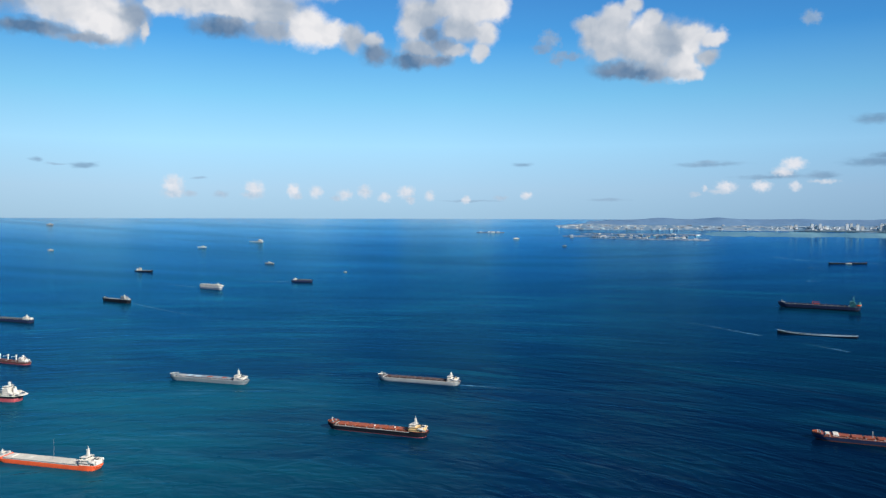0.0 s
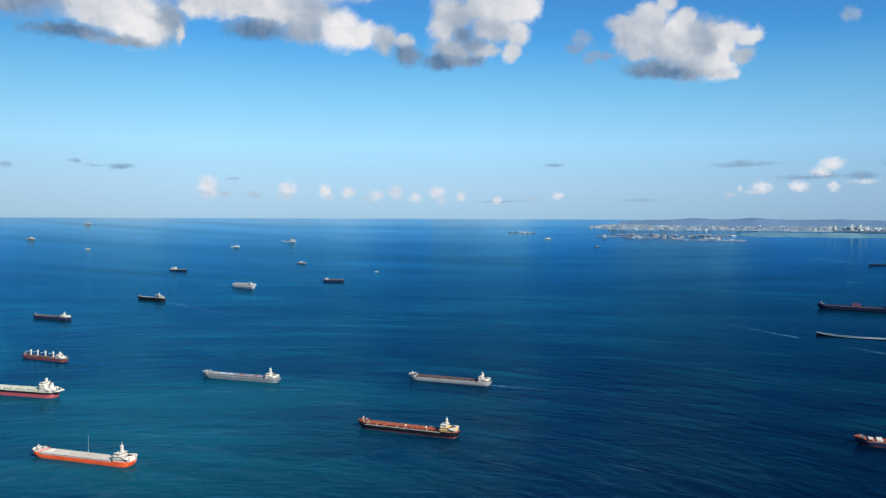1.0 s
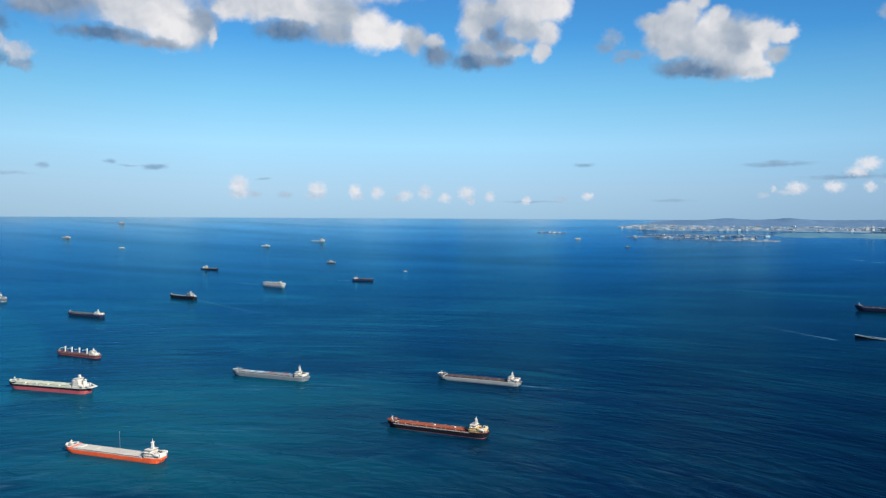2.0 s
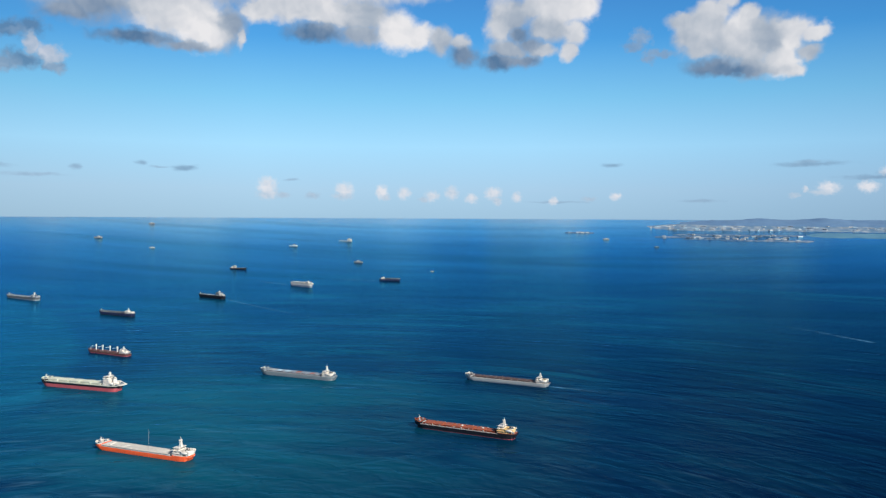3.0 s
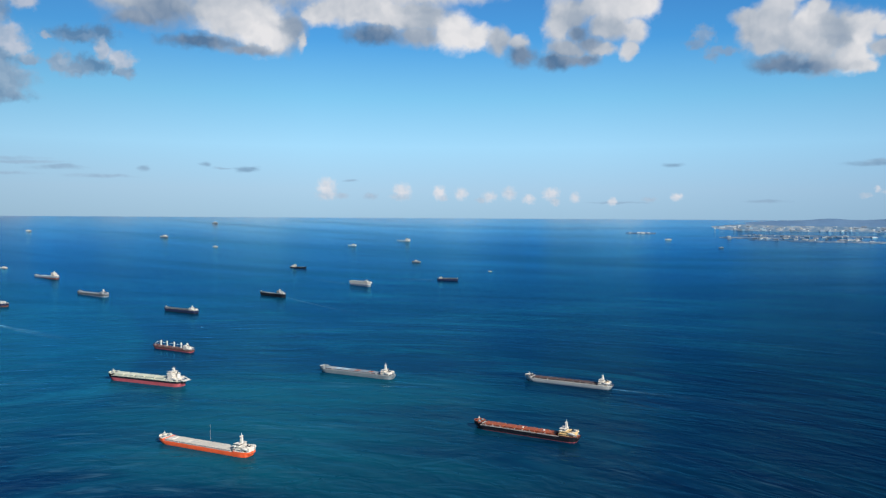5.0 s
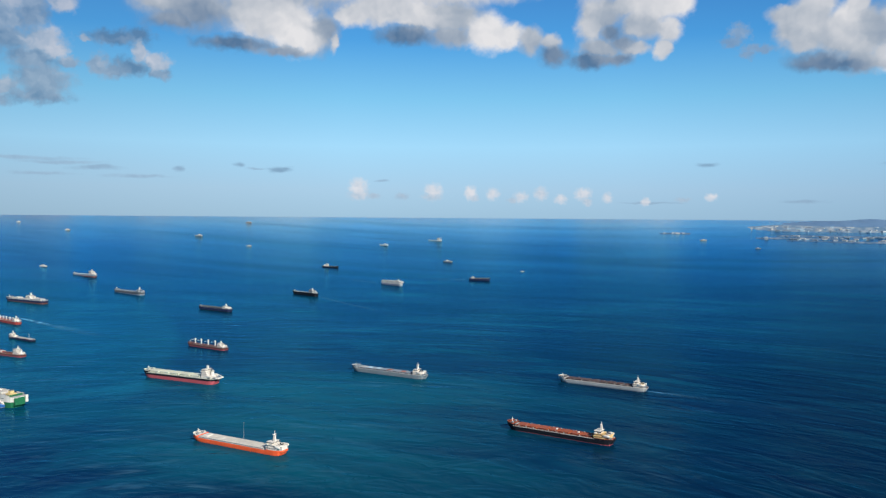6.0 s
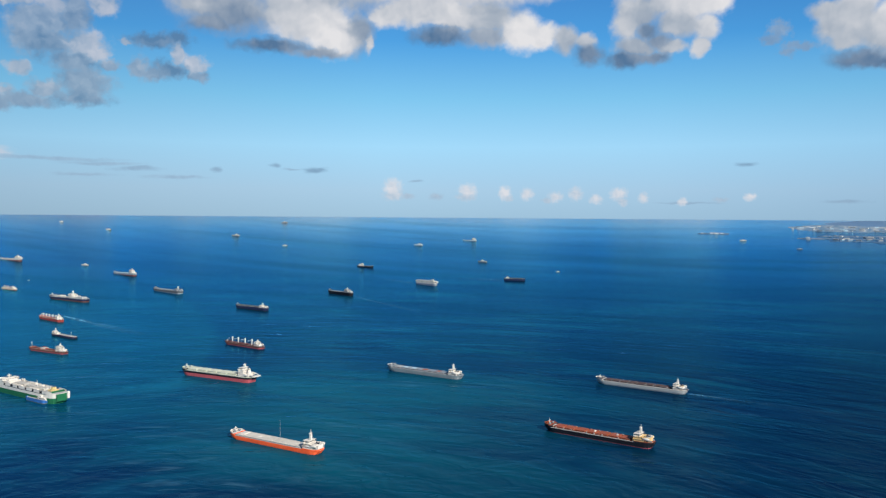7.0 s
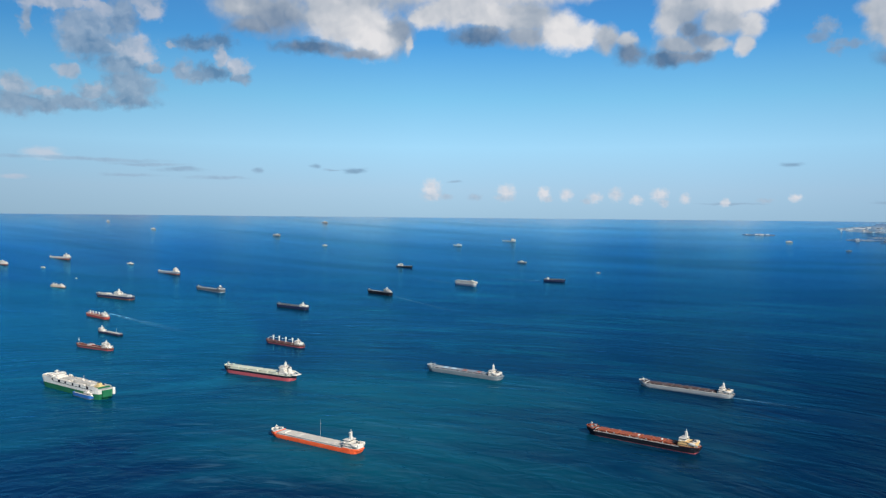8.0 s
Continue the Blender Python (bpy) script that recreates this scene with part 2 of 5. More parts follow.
lamp.energy, lamp.angle, lamp.color = 4.8, radians(0.5), (1.0, 0.93, 0.83)
sun = new("sun", lamp)
sb, sh = radians(SUN_BEARING), radians(SUN_HEIGHT)
sun.matrix_world = look((0, 0, 900), Vector((0, 0, 900)) - Vector((math.sin(sb) * math.cos(sh), math.cos(sb) * math.cos(sh), math.sin(sh))))


# ---- materials ----
class Nodes:
    """Short names for building a node material."""

    def __init__(self, name):
        self.mat = bpy.data.materials.new(name)
        self.mat.use_nodes = True
        self.n, self.l = self.mat.node_tree.nodes, self.mat.node_tree.links
        self.bsdf = self.n["Principled BSDF"]
        self.out = self.n["Material Output"]

    def add(self, kind, **values):
        node = self.n.new("ShaderNode" + kind)
        for key, value in values.items():
            node.inputs[key.replace("_", " ")].default_value = value
        return node

    def link(self, a, b):
        self.l.new(a, b)

    def place(self, scale=(1, 1, 1), turn=0.0, world_space=False):
        if world_space:
            src = self.n.new("ShaderNodeNewGeometry").outputs["Position"]
        else:
            src = self.n.new("ShaderNodeTexCoord").outputs["Object"]
        m = self.n.new("ShaderNodeMapping")
        m.vector_type = "TEXTURE"
        m.inputs["Scale"].default_value = tuple(1 / v if v else 1e9 for v in scale)
        m.inputs["Rotation"].default_value = (0, 0, radians(turn))
        self.link(src, m.inputs["Vector"])
        return m.outputs["Vector"]

    def noise(self, vec, scale, detail=4.0, rough=0.55, warp=0.0):
        nd = self.add("TexNoise", Scale=scale, Detail=detail, Roughness=rough, Distortion=warp)
        self.link(vec, nd.inputs["Vector"])
        return nd.outputs["Fac"]

    def ramp(self, fac, stops, mode="LINEAR"):
        r = self.n.new("ShaderNodeValToRGB")
        r.color_ramp.interpolation = mode
        el = r.color_ramp.elements
        while len(el) < len(stops):
            el.new(0.5)
        for e, (p, c) in zip(el, stops):
            e.position = p
            e.color = (*c, 1) if len(c) == 3 else (c[0], c[0], c[0], 1)
        self.link(fac, r.inputs["Fac"])
        return r.outputs["Color"]

    def mix(self, fac, a, b, how="MIX"):
        m = self.n.new("ShaderNodeMix")
        m.data_type, m.blend_type = "RGBA", how
        for sock, v in ((m.inputs[0], fac), (m.inputs[6], a), (m.inputs[7], b)):
            if isinstance(v, (int, float)):
                sock.default_value = v
            elif isinstance(v, tuple):
                sock.default_value = (*v, 1)
            else:
                self.link(v, sock)
        return m.outputs[2]

    def math(self, how, a, b=0.0, clamp=False):
        m = self.n.new("ShaderNodeMath")
        m.operation, m.use_clamp = how, clamp
        for sock, v in zip(m.inputs, (a, b)):
            if isinstance(v, (int, float)):
                sock.default_value = v
            else:
                self.link(v, sock)
        return m.outputs[0]

    def bump(self, height, strength, distance):
        b = self.add("Bump", Strength=strength, Distance=distance)
        self.link(height, b.inputs["Height"])
        self.link(b.outputs["Normal"], self.bsdf.inputs["Normal"])


def paint(name, colour, rough=0.62, rust=0.25, metal=0.0):
    """Marine paint: broad fading, streaks that run down, spots of rust."""
    k = Nodes(name)
    broad = k.noise(k.place((1, 1, 1)), 0.09, 3)
    streak = k.noise(k.place((1.2, 1.2, 0.10)), 0.7, 5, 0.65)
    spots = k.noise(k.place((1, 1, 1)), 0.55, 6, 0.7)
    faded = tuple(c * 1.15 + 0.002 for c in colour)
    base = k.mix(k.ramp(broad, [(0.35, (0,)), (0.65, (1,))]), colour, faded)
    dark = tuple(c * 0.72 for c in colour)
    base = k.mix(k.math("MULTIPLY", k.ramp(streak, [(0.48, (0,)), (0.70, (1,))]), 0.5), base, dark)
    base = k.mix(k.math("MULTIPLY", k.ramp(spots, [(0.60, (0,)), (0.72, (1,))]), rust), base, (0.20, 0.075, 0.03))
    k.link(base, k.bsdf.inputs["Base Color"])
    k.bsdf.inputs["Roughness"].default_value = rough
    k.bsdf.inputs["Metallic"].default_value = metal
    k.bsdf.inputs["Specular IOR Level"].default_value = 0.25
    k.bump(spots, 0.25, 0.05)
    return k.mat


PALETTE = {
    "white": (0.61, 0.575, 0.515), "cream": (0.60, 0.50, 0.35), "light_grey": (0.36, 0.36, 0.35), "grey": (0.19, 0.215, 0.235),
    "dark_grey": (0.10, 0.11, 0.12), "black": (0.006, 0.007, 0.012), "sea_grey": (0.165, 0.20, 0.215), "pale_grey": (0.30, 0.315, 0.32), "umber": (0.085, 0.050, 0.042), "navy": (0.012, 0.022, 0.062), "orange": (0.78, 0.105, 0.032),
    "brick": (0.27, 0.072, 0.036), "maroon": (0.38, 0.075, 0.088), "red": (0.34, 0.052, 0.042), "green": (0.010, 0.115, 0.050),
    "blue": (0.022, 0.115, 0.34), "pale_green": (0.50, 0.52, 0.42), "sand_grey": (0.47, 0.45, 0.40), "brown": (0.125, 0.048, 0.042),
    # the haze_ tones are for far buildings, with haze mixed into the colour
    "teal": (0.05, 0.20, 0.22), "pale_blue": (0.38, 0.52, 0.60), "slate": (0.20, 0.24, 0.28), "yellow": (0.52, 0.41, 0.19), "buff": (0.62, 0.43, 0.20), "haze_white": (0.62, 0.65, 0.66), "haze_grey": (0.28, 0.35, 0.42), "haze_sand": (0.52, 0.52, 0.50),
}
PAINT = {key: paint(key + "_paint", rgb, rust=0.02 if key in ("black", "navy") else 0.10 if key in ("white", "cream", "sea_grey") else 0.25) for key, rgb in PALETTE.items()}


def window_glass():
    k = Nodes("dark_window_glass")
    k.bsdf.inputs["Base Color"].default_value = (0.012, 0.016, 0.02, 1)
    k.bsdf.inputs["Roughness"].default_value = 0.08
    return k.mat


GLASS = window_glass()


def sea_material():
    """Open sea: little light comes back out of the deep blue water, the rest is the sky, tinted by hand, in its
    wind-roughened face.
    """
    k = Nodes("sea_water")
    out = k.n.new("ShaderNodeVectorMath")
    out.operation = "LENGTH"
    k.link(k.place((1, 1, 0), 0, True), out.inputs[0])

    def with_distance(c0, c1, v0, v1):
        m = k.add("MapRange", From_Min=c0, From_Max=c1, To_Min=v0, To_Max=v1)
        k.link(out.outputs["Value"], m.inputs["Value"])
        return m.outputs["Result"]

    def patch(x, y, rx, ry, turn=0.0):
        """1 at the middle of an oval patch of water, 0 outside it."""
        m = k.n.new("ShaderNodeMapping")
        m.vector_type = "TEXTURE"
        m.inputs["Location"].default_value, m.inputs["Rotation"].default_value, m.inputs["Scale"].default_value = (x, y, 0), (0, 0, radians(turn)), (rx, ry, 1e6)
        k.link(k.n.new("ShaderNodeNewGeometry").outputs["Position"], m.inputs["Vector"])
        r = k.n.new("ShaderNodeVectorMath")
        r.operation = "LENGTH"
        k.link(m.outputs[0], r.inputs[0])
        return k.math("SUBTRACT", 1.0, r.outputs["Value"], True)

    # the crests bend in wide arcs about a point, shaped to fit the camera's view
    off = k.n.new("ShaderNodeSeparateXYZ")
    k.link(k.place((1, 1, 1), 0, True), off.inputs[0])
    dx, dy = k.math("ADD", off.outputs["X"], 300.0), k.math("SUBTRACT", off.outputs["Y"], 200.0)
    ring = k.math("SQRT", k.math("ADD", k.math("MULTIPLY", dx, dx), k.math("MULTIPLY", dy, dy)))
    along = k.math("MULTIPLY", k.math("ARCTAN2", dx, dy), 1000.0)

    def bent(stretch):
        """Coordinates along and across the crests; the first is drawn out."""
        c = k.n.new("ShaderNodeCombineXYZ")
        k.link(k.math("MULTIPLY", along, stretch), c.inputs["X"])
        k.link(ring, c.inputs["Y"])
        return c.outputs[0]

    big = k.noise(k.place((0.5, 1.0, 1), -6, True), 0.0016, 5, 0.6, 0.8)
    slick = k.noise(k.place((0.26, 1.5, 1), -4, True), 0.0040, 5, 0.62, 0.9)
    swell = k.noise(bent(0.34), 0.042, 2, 0.5, 0.7)
    chop = k.noise(bent(0.40), 0.105, 2.5, 0.5, 0.5)
    where = k.noise(k.place((0.6, 1.0, 1), 0, True), 0.0035, 3, 0.55, 0.4)
    ripple = k.noise(k.place((0.4, 1.0, 1), -12, True), 0.5, 3, 0.6)
    # what the water itself gives back: deep blue, teal where silt drifts, and a paler western patch
    deep = k.mix(k.ramp(big, [(0.34, (0,)), (0.66, (1,))]), BODY_DARK, BODY_LIGHT)
    mottle = k.noise(bent(0.24), 0.0125, 4, 0.62, 1.1)
    deep = k.mix(k.math("MULTIPLY", k.ramp(mottle, [(0.44, (0,)), (0.68, (1,))]), k.ramp(where, [(0.40, (0.10,)), (0.62, (0.75,))])), deep, BODY_CLEAR)
    silt = k.math("MULTIPLY", k.math("MAXIMUM", patch(-300, 1010, 480, 260, -14), patch(-330, 820, 420, 200, -10)), k.ramp(slick, [(0.36, (0.35,)), (0.62, (1.8,))]), True)
    deep = k.mix(silt, deep, BODY_TEAL)
    deep = k.mix(k.math("MULTIPLY", k.ramp(patch(-1400, 1462, 1100, 420, -50), [(0.0, (0,)), (0.05, (0.7,)), (1.0, (1,))]), 0.55), deep, BODY_TEAL)
    # thin drawn-out pale lines: foam and bubbles, with glints put into the colour
    line = k.noise(bent(0.14), 0.045, 4, 0.62, 1.3)
    line = k.math("MULTIPLY", k.ramp(line, [(0.56, (0,)), (0.82, (1,))]), k.ramp(where, [(0.46, (0,)), (0.66, (1,))]))
    deep = k.mix(k.math("MULTIPLY", line, with_distance(1200.0, 2200.0, 0.55, 0.12)), deep, (0.10, 0.24, 0.34))
    # broad soft paler streaks that bend with the crests
    pale_streak = k.noise(bent(0.26), 0.0105, 5, 0.68, 1.4)
    pale_streak = k.math("MULTIPLY", k.ramp(pale_streak, [(0.47, (0,)), (0.74, (1,))]), k.ramp(where, [(0.38, (0.15,)), (0.60, (1,))]))
    deep = k.mix(k.math("MULTIPLY", k.math("MULTIPLY", pale_streak, with_distance(800.0, 1300.0, 0.45, 1.0)), 0.90), deep, (0.005, 0.105, 0.165))
    # bright left, lens-dark right: put into the water's colour and sheen, weaker far off
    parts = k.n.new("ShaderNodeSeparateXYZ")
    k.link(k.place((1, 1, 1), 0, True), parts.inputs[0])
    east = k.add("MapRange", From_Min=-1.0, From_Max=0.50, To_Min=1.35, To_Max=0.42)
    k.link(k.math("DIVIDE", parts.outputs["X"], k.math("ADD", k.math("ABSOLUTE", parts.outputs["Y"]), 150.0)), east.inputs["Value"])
    edge_dim = k.mix(with_distance(1700.0, 4200.0, 0.0, 0.8), east.outputs["Result"], (1.0, 1.0, 1.0))
    deep = k.mix(1.0, deep, edge_dim, "MULTIPLY")
    body = k.n.new("ShaderNodeBsdfDiffuse")
    gloss = k.n.new("ShaderNodeBsdfGlossy")
    gloss.distribution = "MULTI_GGX"
    both = k.n.new("ShaderNodeMixShader")
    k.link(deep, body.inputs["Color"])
    k.link(k.math("ADD", k.ramp(slick, [(0.35, (0.0,)), (0.65, (0.05,))]), with_distance(900.0, 2800.0, 0.20, 0.18)), gloss.inputs["Roughness"])
    # the waves, flatter in the slicks
    h = k.math("ADD", k.math("MULTIPLY", swell, 2.7), k.math("ADD", k.math("MULTIPLY", chop, 0.5), k.math("MULTIPLY", ripple, 0.03)))
    h = k.math("MULTIPLY", h, k.ramp(slick, [(0.30, (0.45,)), (0.66, (1.1,))]))
    h = k.math("MULTIPLY", h, k.ramp(with_distance(800.0, 3200.0, 0.0, 1.0), [(0.0, (1.0,)), (0.35, (0.62,)), (0.7, (0.22,)), (1.0, (0.04,))]))

    def ruffled(lean):
        """The waves on the water's face, which is brought back to the level where the far rim is lifted."""
        level = k.n.new("ShaderNodeVectorMath")
        level.operation = "ADD"
        k.link(k.n.new("ShaderNodeNewGeometry").outputs["Normal"], level.inputs[0])
        level.inputs[1].default_value = (0, 0, lean)
        straight = k.n.new("ShaderNodeVectorMath")
        straight.operation = "NORMALIZE"
        k.link(level.outputs[0], straight.inputs[0])
        wave = k.add("Bump", Strength=1.0, Distance=1.0)
        k.link(h, wave.inputs["Height"])
        k.link(straight.outputs[0], wave.inputs["Normal"])
        return wave.outputs["Normal"]

    face = ruffled(0.8)
    k.link(face, gloss.inputs["Normal"])
    k.link(face, body.inputs["Normal"])
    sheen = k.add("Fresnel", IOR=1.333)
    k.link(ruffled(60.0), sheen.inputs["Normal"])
    # the reflection's colour is painted: blue near by, haze-pale towards the rim
    k.link(k.ramp(sheen.outputs[0], GLOSS_TINT), gloss.inputs["Color"])
    # bands of smoother and rougher water, drawn out across the wind
    band = k.noise(k.place((0.16, 1.0, 1), -3, True), 0.0042, 5, 0.6, 0.7)
    bright = k.math("MULTIPLY", edge_dim, k.ramp(band, [(0.32, (0.78,)), (0.50, (0.94,)), (0.68, (1.02,))]))
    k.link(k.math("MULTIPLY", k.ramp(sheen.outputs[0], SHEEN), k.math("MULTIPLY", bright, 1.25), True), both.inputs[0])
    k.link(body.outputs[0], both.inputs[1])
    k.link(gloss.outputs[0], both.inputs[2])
    k.link(both.outputs[0], k.out.inputs["Surface"])
    return k.mat


BODY_DARK, BODY_LIGHT = (0.0003, 0.0098, 0.040), (0.0005, 0.0165, 0.060)
BODY_CLEAR, BODY_TEAL = (0.0008, 0.046, 0.092), (0.0018, 0.070, 0.108)
# by Fresnel; the pale, strong far ends stand in for haze over the sea
GLOSS_TINT = [(0.10, (0.42, 0.80, 1.0)), (0.35, (0.12, 0.68, 1.0)), (0.60, (0.14, 0.63, 0.97)), (0.78, (0.22, 0.69, 0.98)), (0.90, (0.45, 0.82, 1.0)), (0.96, (0.80, 0.96, 1.0)), (1.0, (1.0, 1.0, 1.0))]
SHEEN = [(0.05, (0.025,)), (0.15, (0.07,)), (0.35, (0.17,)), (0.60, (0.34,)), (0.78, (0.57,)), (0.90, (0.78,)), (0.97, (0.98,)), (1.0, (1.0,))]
SEA = sea_material()


def foam_material():
    k = Nodes("churned_foam")
    k.bsdf.inputs["Base Color"].default_value = (0.15, 0.47, 0.74, 1)
    k.bsdf.inputs["Roughness"].default_value = 0.8
    patch = k.noise(k.place((1, 1, 1)), 0.06, 6, 0.7)
    edge = k.n.new("ShaderNodeAttribute")
    edge.attribute_name = "foam"
    a = k.math("MULTIPLY", k.ramp(patch, [(0.38, (0.05,)), (0.68, (1,))]), edge.outputs["Fac"])
    k.link(a, k.bsdf.inputs["Alpha"])
    return k.mat


FOAM = foam_material()


def land_material(name, low, high, scale):
    k = Nodes(name)
    a = k.noise(k.place((0.8, 0.22, 1), -12, True), scale, 6, 0.65)
    b = k.noise(k.place((0.8, 0.4, 1), -12, True), scale * 4, 4, 0.6)
    c = k.mix(k.ramp(a, [(0.44, (0,)), (0.66, (1,))]), low, high)
    c = k.mix(k.math("MULTIPLY", b, 0.5), c, tuple(v * 0.6 for v in low))
    k.link(c, k.bsdf.inputs["Base Color"])
    k.bsdf.inputs["Roughness"].default_value = 0.9
    k.bump(b, 0.6, 2.0)
    return k.mat


# quays, coast and hills have the distance haze put into their colours
HAZY_QUAY = land_material("hazy_quay_ground", (0.04, 0.12, 0.23), (0.25, 0.31, 0.37), 0.030)
HAZY_COAST = land_material("hazy_coastal_plain", (0.09, 0.20, 0.32), (0.38, 0.43, 0.46), 0.030)
HAZY_HILL = land_material("hazy_wooded_hill", (0.095, 0.20, 0.35), (0.125, 0.235, 0.38), 0.008)
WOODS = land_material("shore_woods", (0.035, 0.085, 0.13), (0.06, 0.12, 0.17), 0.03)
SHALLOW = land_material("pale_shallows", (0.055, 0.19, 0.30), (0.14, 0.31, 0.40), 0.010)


# ---- mesh helpers ----
def link_mesh(name, bm, mats, parent=None, smooth=False):
    me = bpy.data.meshes.new(name)
    bm.normal_update()
    bm.to_mesh(me)
    bm.free()
    for m in mats if isinstance(mats, (list, tuple)) else (mats,):
        me.materials.append(m)
    if smooth:
        for p in me.polygons:
            p.use_smooth = True
    ob = new(name, me)
    if parent:
        ob.parent = parent
    return ob


def part(name, bm, mats, parent, label="", smooth=False):
    ob = link_mesh(name, bm, mats, parent, smooth)
    return tagged(ob, label) if label else ob


def box(bm, x0, x1, y0, y1, z0, z1, bevel=0.0, top=1.0, slope=0.0):
    """A block, its top scaled by `top` and shifted by `slope` along x."""
    made = bmesh.ops.create_cube(bm, size=1.0)["verts"]
    cx, cy = (x0 + x1) / 2, (y0 + y1) / 2
    for v in made:
        s = top if v.co.z > 0 else 1.0
        v.co = (cx + v.co.x * (x1 - x0) * s + (slope if v.co.z > 0 else 0), cy + v.co.y * (y1 - y0) * s, z0 if v.co.z < 0 else z1)
    if bevel:
        edges = list({e for v in made for e in v.link_edges})
        bmesh.ops.bevel(bm, geom=edges, offset=bevel, segments=1, affect="EDGES")


def rod(bm, a, b, r0, r1=None, n=8):
    a, b = Vector(a), Vector(b)
    r1 = r0 if r1 is None else r1
    d = b - a
    m = Matrix.Translation((a + b) / 2) @ d.to_track_quat("Z", "Y").to_matrix().to_4x4()
    bmesh.ops.create_cone(bm, cap_ends=True, segments=n, radius1=r0, radius2=r1, depth=d.length, matrix=m)


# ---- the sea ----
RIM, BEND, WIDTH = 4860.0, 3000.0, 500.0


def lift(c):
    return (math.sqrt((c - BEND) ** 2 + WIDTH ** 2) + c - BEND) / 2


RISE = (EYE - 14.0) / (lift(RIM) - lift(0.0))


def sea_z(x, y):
    """The sea's height: level near by, its far rim bent up to fit the camera's horizon, which stands nearer than in
    nature.
    """
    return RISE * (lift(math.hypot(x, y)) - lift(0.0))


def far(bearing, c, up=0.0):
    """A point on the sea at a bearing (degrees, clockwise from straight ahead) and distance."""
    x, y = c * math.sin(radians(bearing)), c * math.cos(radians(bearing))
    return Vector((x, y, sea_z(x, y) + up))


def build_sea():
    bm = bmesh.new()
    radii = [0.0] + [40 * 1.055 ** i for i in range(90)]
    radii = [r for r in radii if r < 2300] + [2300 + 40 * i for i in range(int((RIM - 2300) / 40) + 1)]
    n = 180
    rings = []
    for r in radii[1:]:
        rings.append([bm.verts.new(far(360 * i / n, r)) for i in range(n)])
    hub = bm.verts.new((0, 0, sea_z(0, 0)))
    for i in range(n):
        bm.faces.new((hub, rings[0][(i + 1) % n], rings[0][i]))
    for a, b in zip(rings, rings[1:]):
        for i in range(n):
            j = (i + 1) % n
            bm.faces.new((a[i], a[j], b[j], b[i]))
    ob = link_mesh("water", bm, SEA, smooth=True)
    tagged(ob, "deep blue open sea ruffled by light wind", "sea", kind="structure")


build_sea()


# ---- ships ----
def hull_half(u, z, deck, full=1.0):
    """Half-breadth factor of a hull at u (-0.5 stern, 0.5 bow) and height z (0 at the waterline)."""
    k = max(0.0, min(1.0, z / deck)) if deck else 1.0
    bow = 0.36 + 0.03 * k
    w = 1.0
    if u > bow:
        tip = 0.465 + 0.035 * k
        s = min(1.0, (u - bow) / (tip - bow))
        w = max(0.0, 1.0 - s ** (2.0 + 0.6 * k)) ** 0.75
    if u < -0.40:
        s = (-0.40 - u) / 0.10
        w = math.sqrt(max(0.02, 1.0 - (0.93 - 0.22 * k) * s ** 2.2))
    return w * full


def hull_outline(L, B, z, deck, u0=-0.5, u1=0.5, n=40):
    """Points of one side, stern to bow, at a height."""
    k = max(0.0, min(1.0, z / deck))
    tip = 0.465 + 0.035 * k
    pts = []
    for i in range(n + 1):
        s = i / n
        u = u0 + (min(u1, tip) - u0) * (1 - (1 - s) ** 1.35)
        if u < -0.47 + 0.0 * k:
            x = u + (1 - k) * 0.02 * (-(u + 0.47) / 0.03)
        else:
            x = u
        pts.append((x * L, hull_half(u, z, deck) * B / 2))
    return pts


def build_hull(ship, L, B, deck, boot, top_mat, boot_mat, label, line=None):
    levels = [-0.055 * L, 0.0, boot, boot + (deck - boot) * 0.33, boot + (deck - boot) * 0.66, deck]
    bm = bmesh.new()
    rows = []
    for z in levels:
        pts = hull_outline(L, B * (1.0 if z > 0 else 0.97), max(z, 0), deck)
        rows.append(([bm.verts.new((x, y, z)) for x, y in pts], [bm.verts.new((x, -y, z)) for x, y in pts]))
    for k, (a, b) in enumerate(zip(rows, rows[1:])):
        for side, flip in ((0, 1), (1, 0)):
            for i in range(len(a[0]) - 1):
                q = (a[side][i], a[side][i + 1], b[side][i + 1], b[side][i])
                f = bm.faces.new(q if not flip else q[::-1])
                f.material_index = 1 if k < 2 else 0
        f = bm.faces.new((a[0][0], b[0][0], b[1][0], a[1][0]))
        f.material_index = 1 if k < 2 else 0
    top = rows[-1]
    bm.faces.new([*top[0], *reversed(top[1])])
    bmesh.ops.remove_doubles(bm, verts=bm.verts, dist=0.02)
    bmesh.ops.recalc_face_normals(bm, faces=bm.faces)
    return part("hull", bm, (top_mat, boot_mat), ship, label)


def rim_strip(L, B, deck, u0, u1, z0, z1, thick=0.35, inset=0.0, sides=(1, -1)):
    """A wall that follows the hull's edge between u0 and u1, on both sides or one."""
    bm = bmesh.new()
    pts = hull_outline(L, B, deck, deck, u0, u1, 26)
    for sgn in sides:
        ring = []
        for x, y in pts:
            y0, y1 = max(0.0, y - inset), max(0.0, y - inset - thick)
            ring.append([bm.verts.new((x, sgn * yy, zz)) for yy, zz in ((y0, z0), (y0, z1), (y1, z1), (y1, z0))])
        for a, b in zip(ring, ring[1:]):
            for i in range(4):
                j = (i + 1) % 4
                bm.faces.new((a[i], a[j], b[j], b[i]))
    bmesh.ops.recalc_face_normals(bm, faces=bm.faces)
    return bm


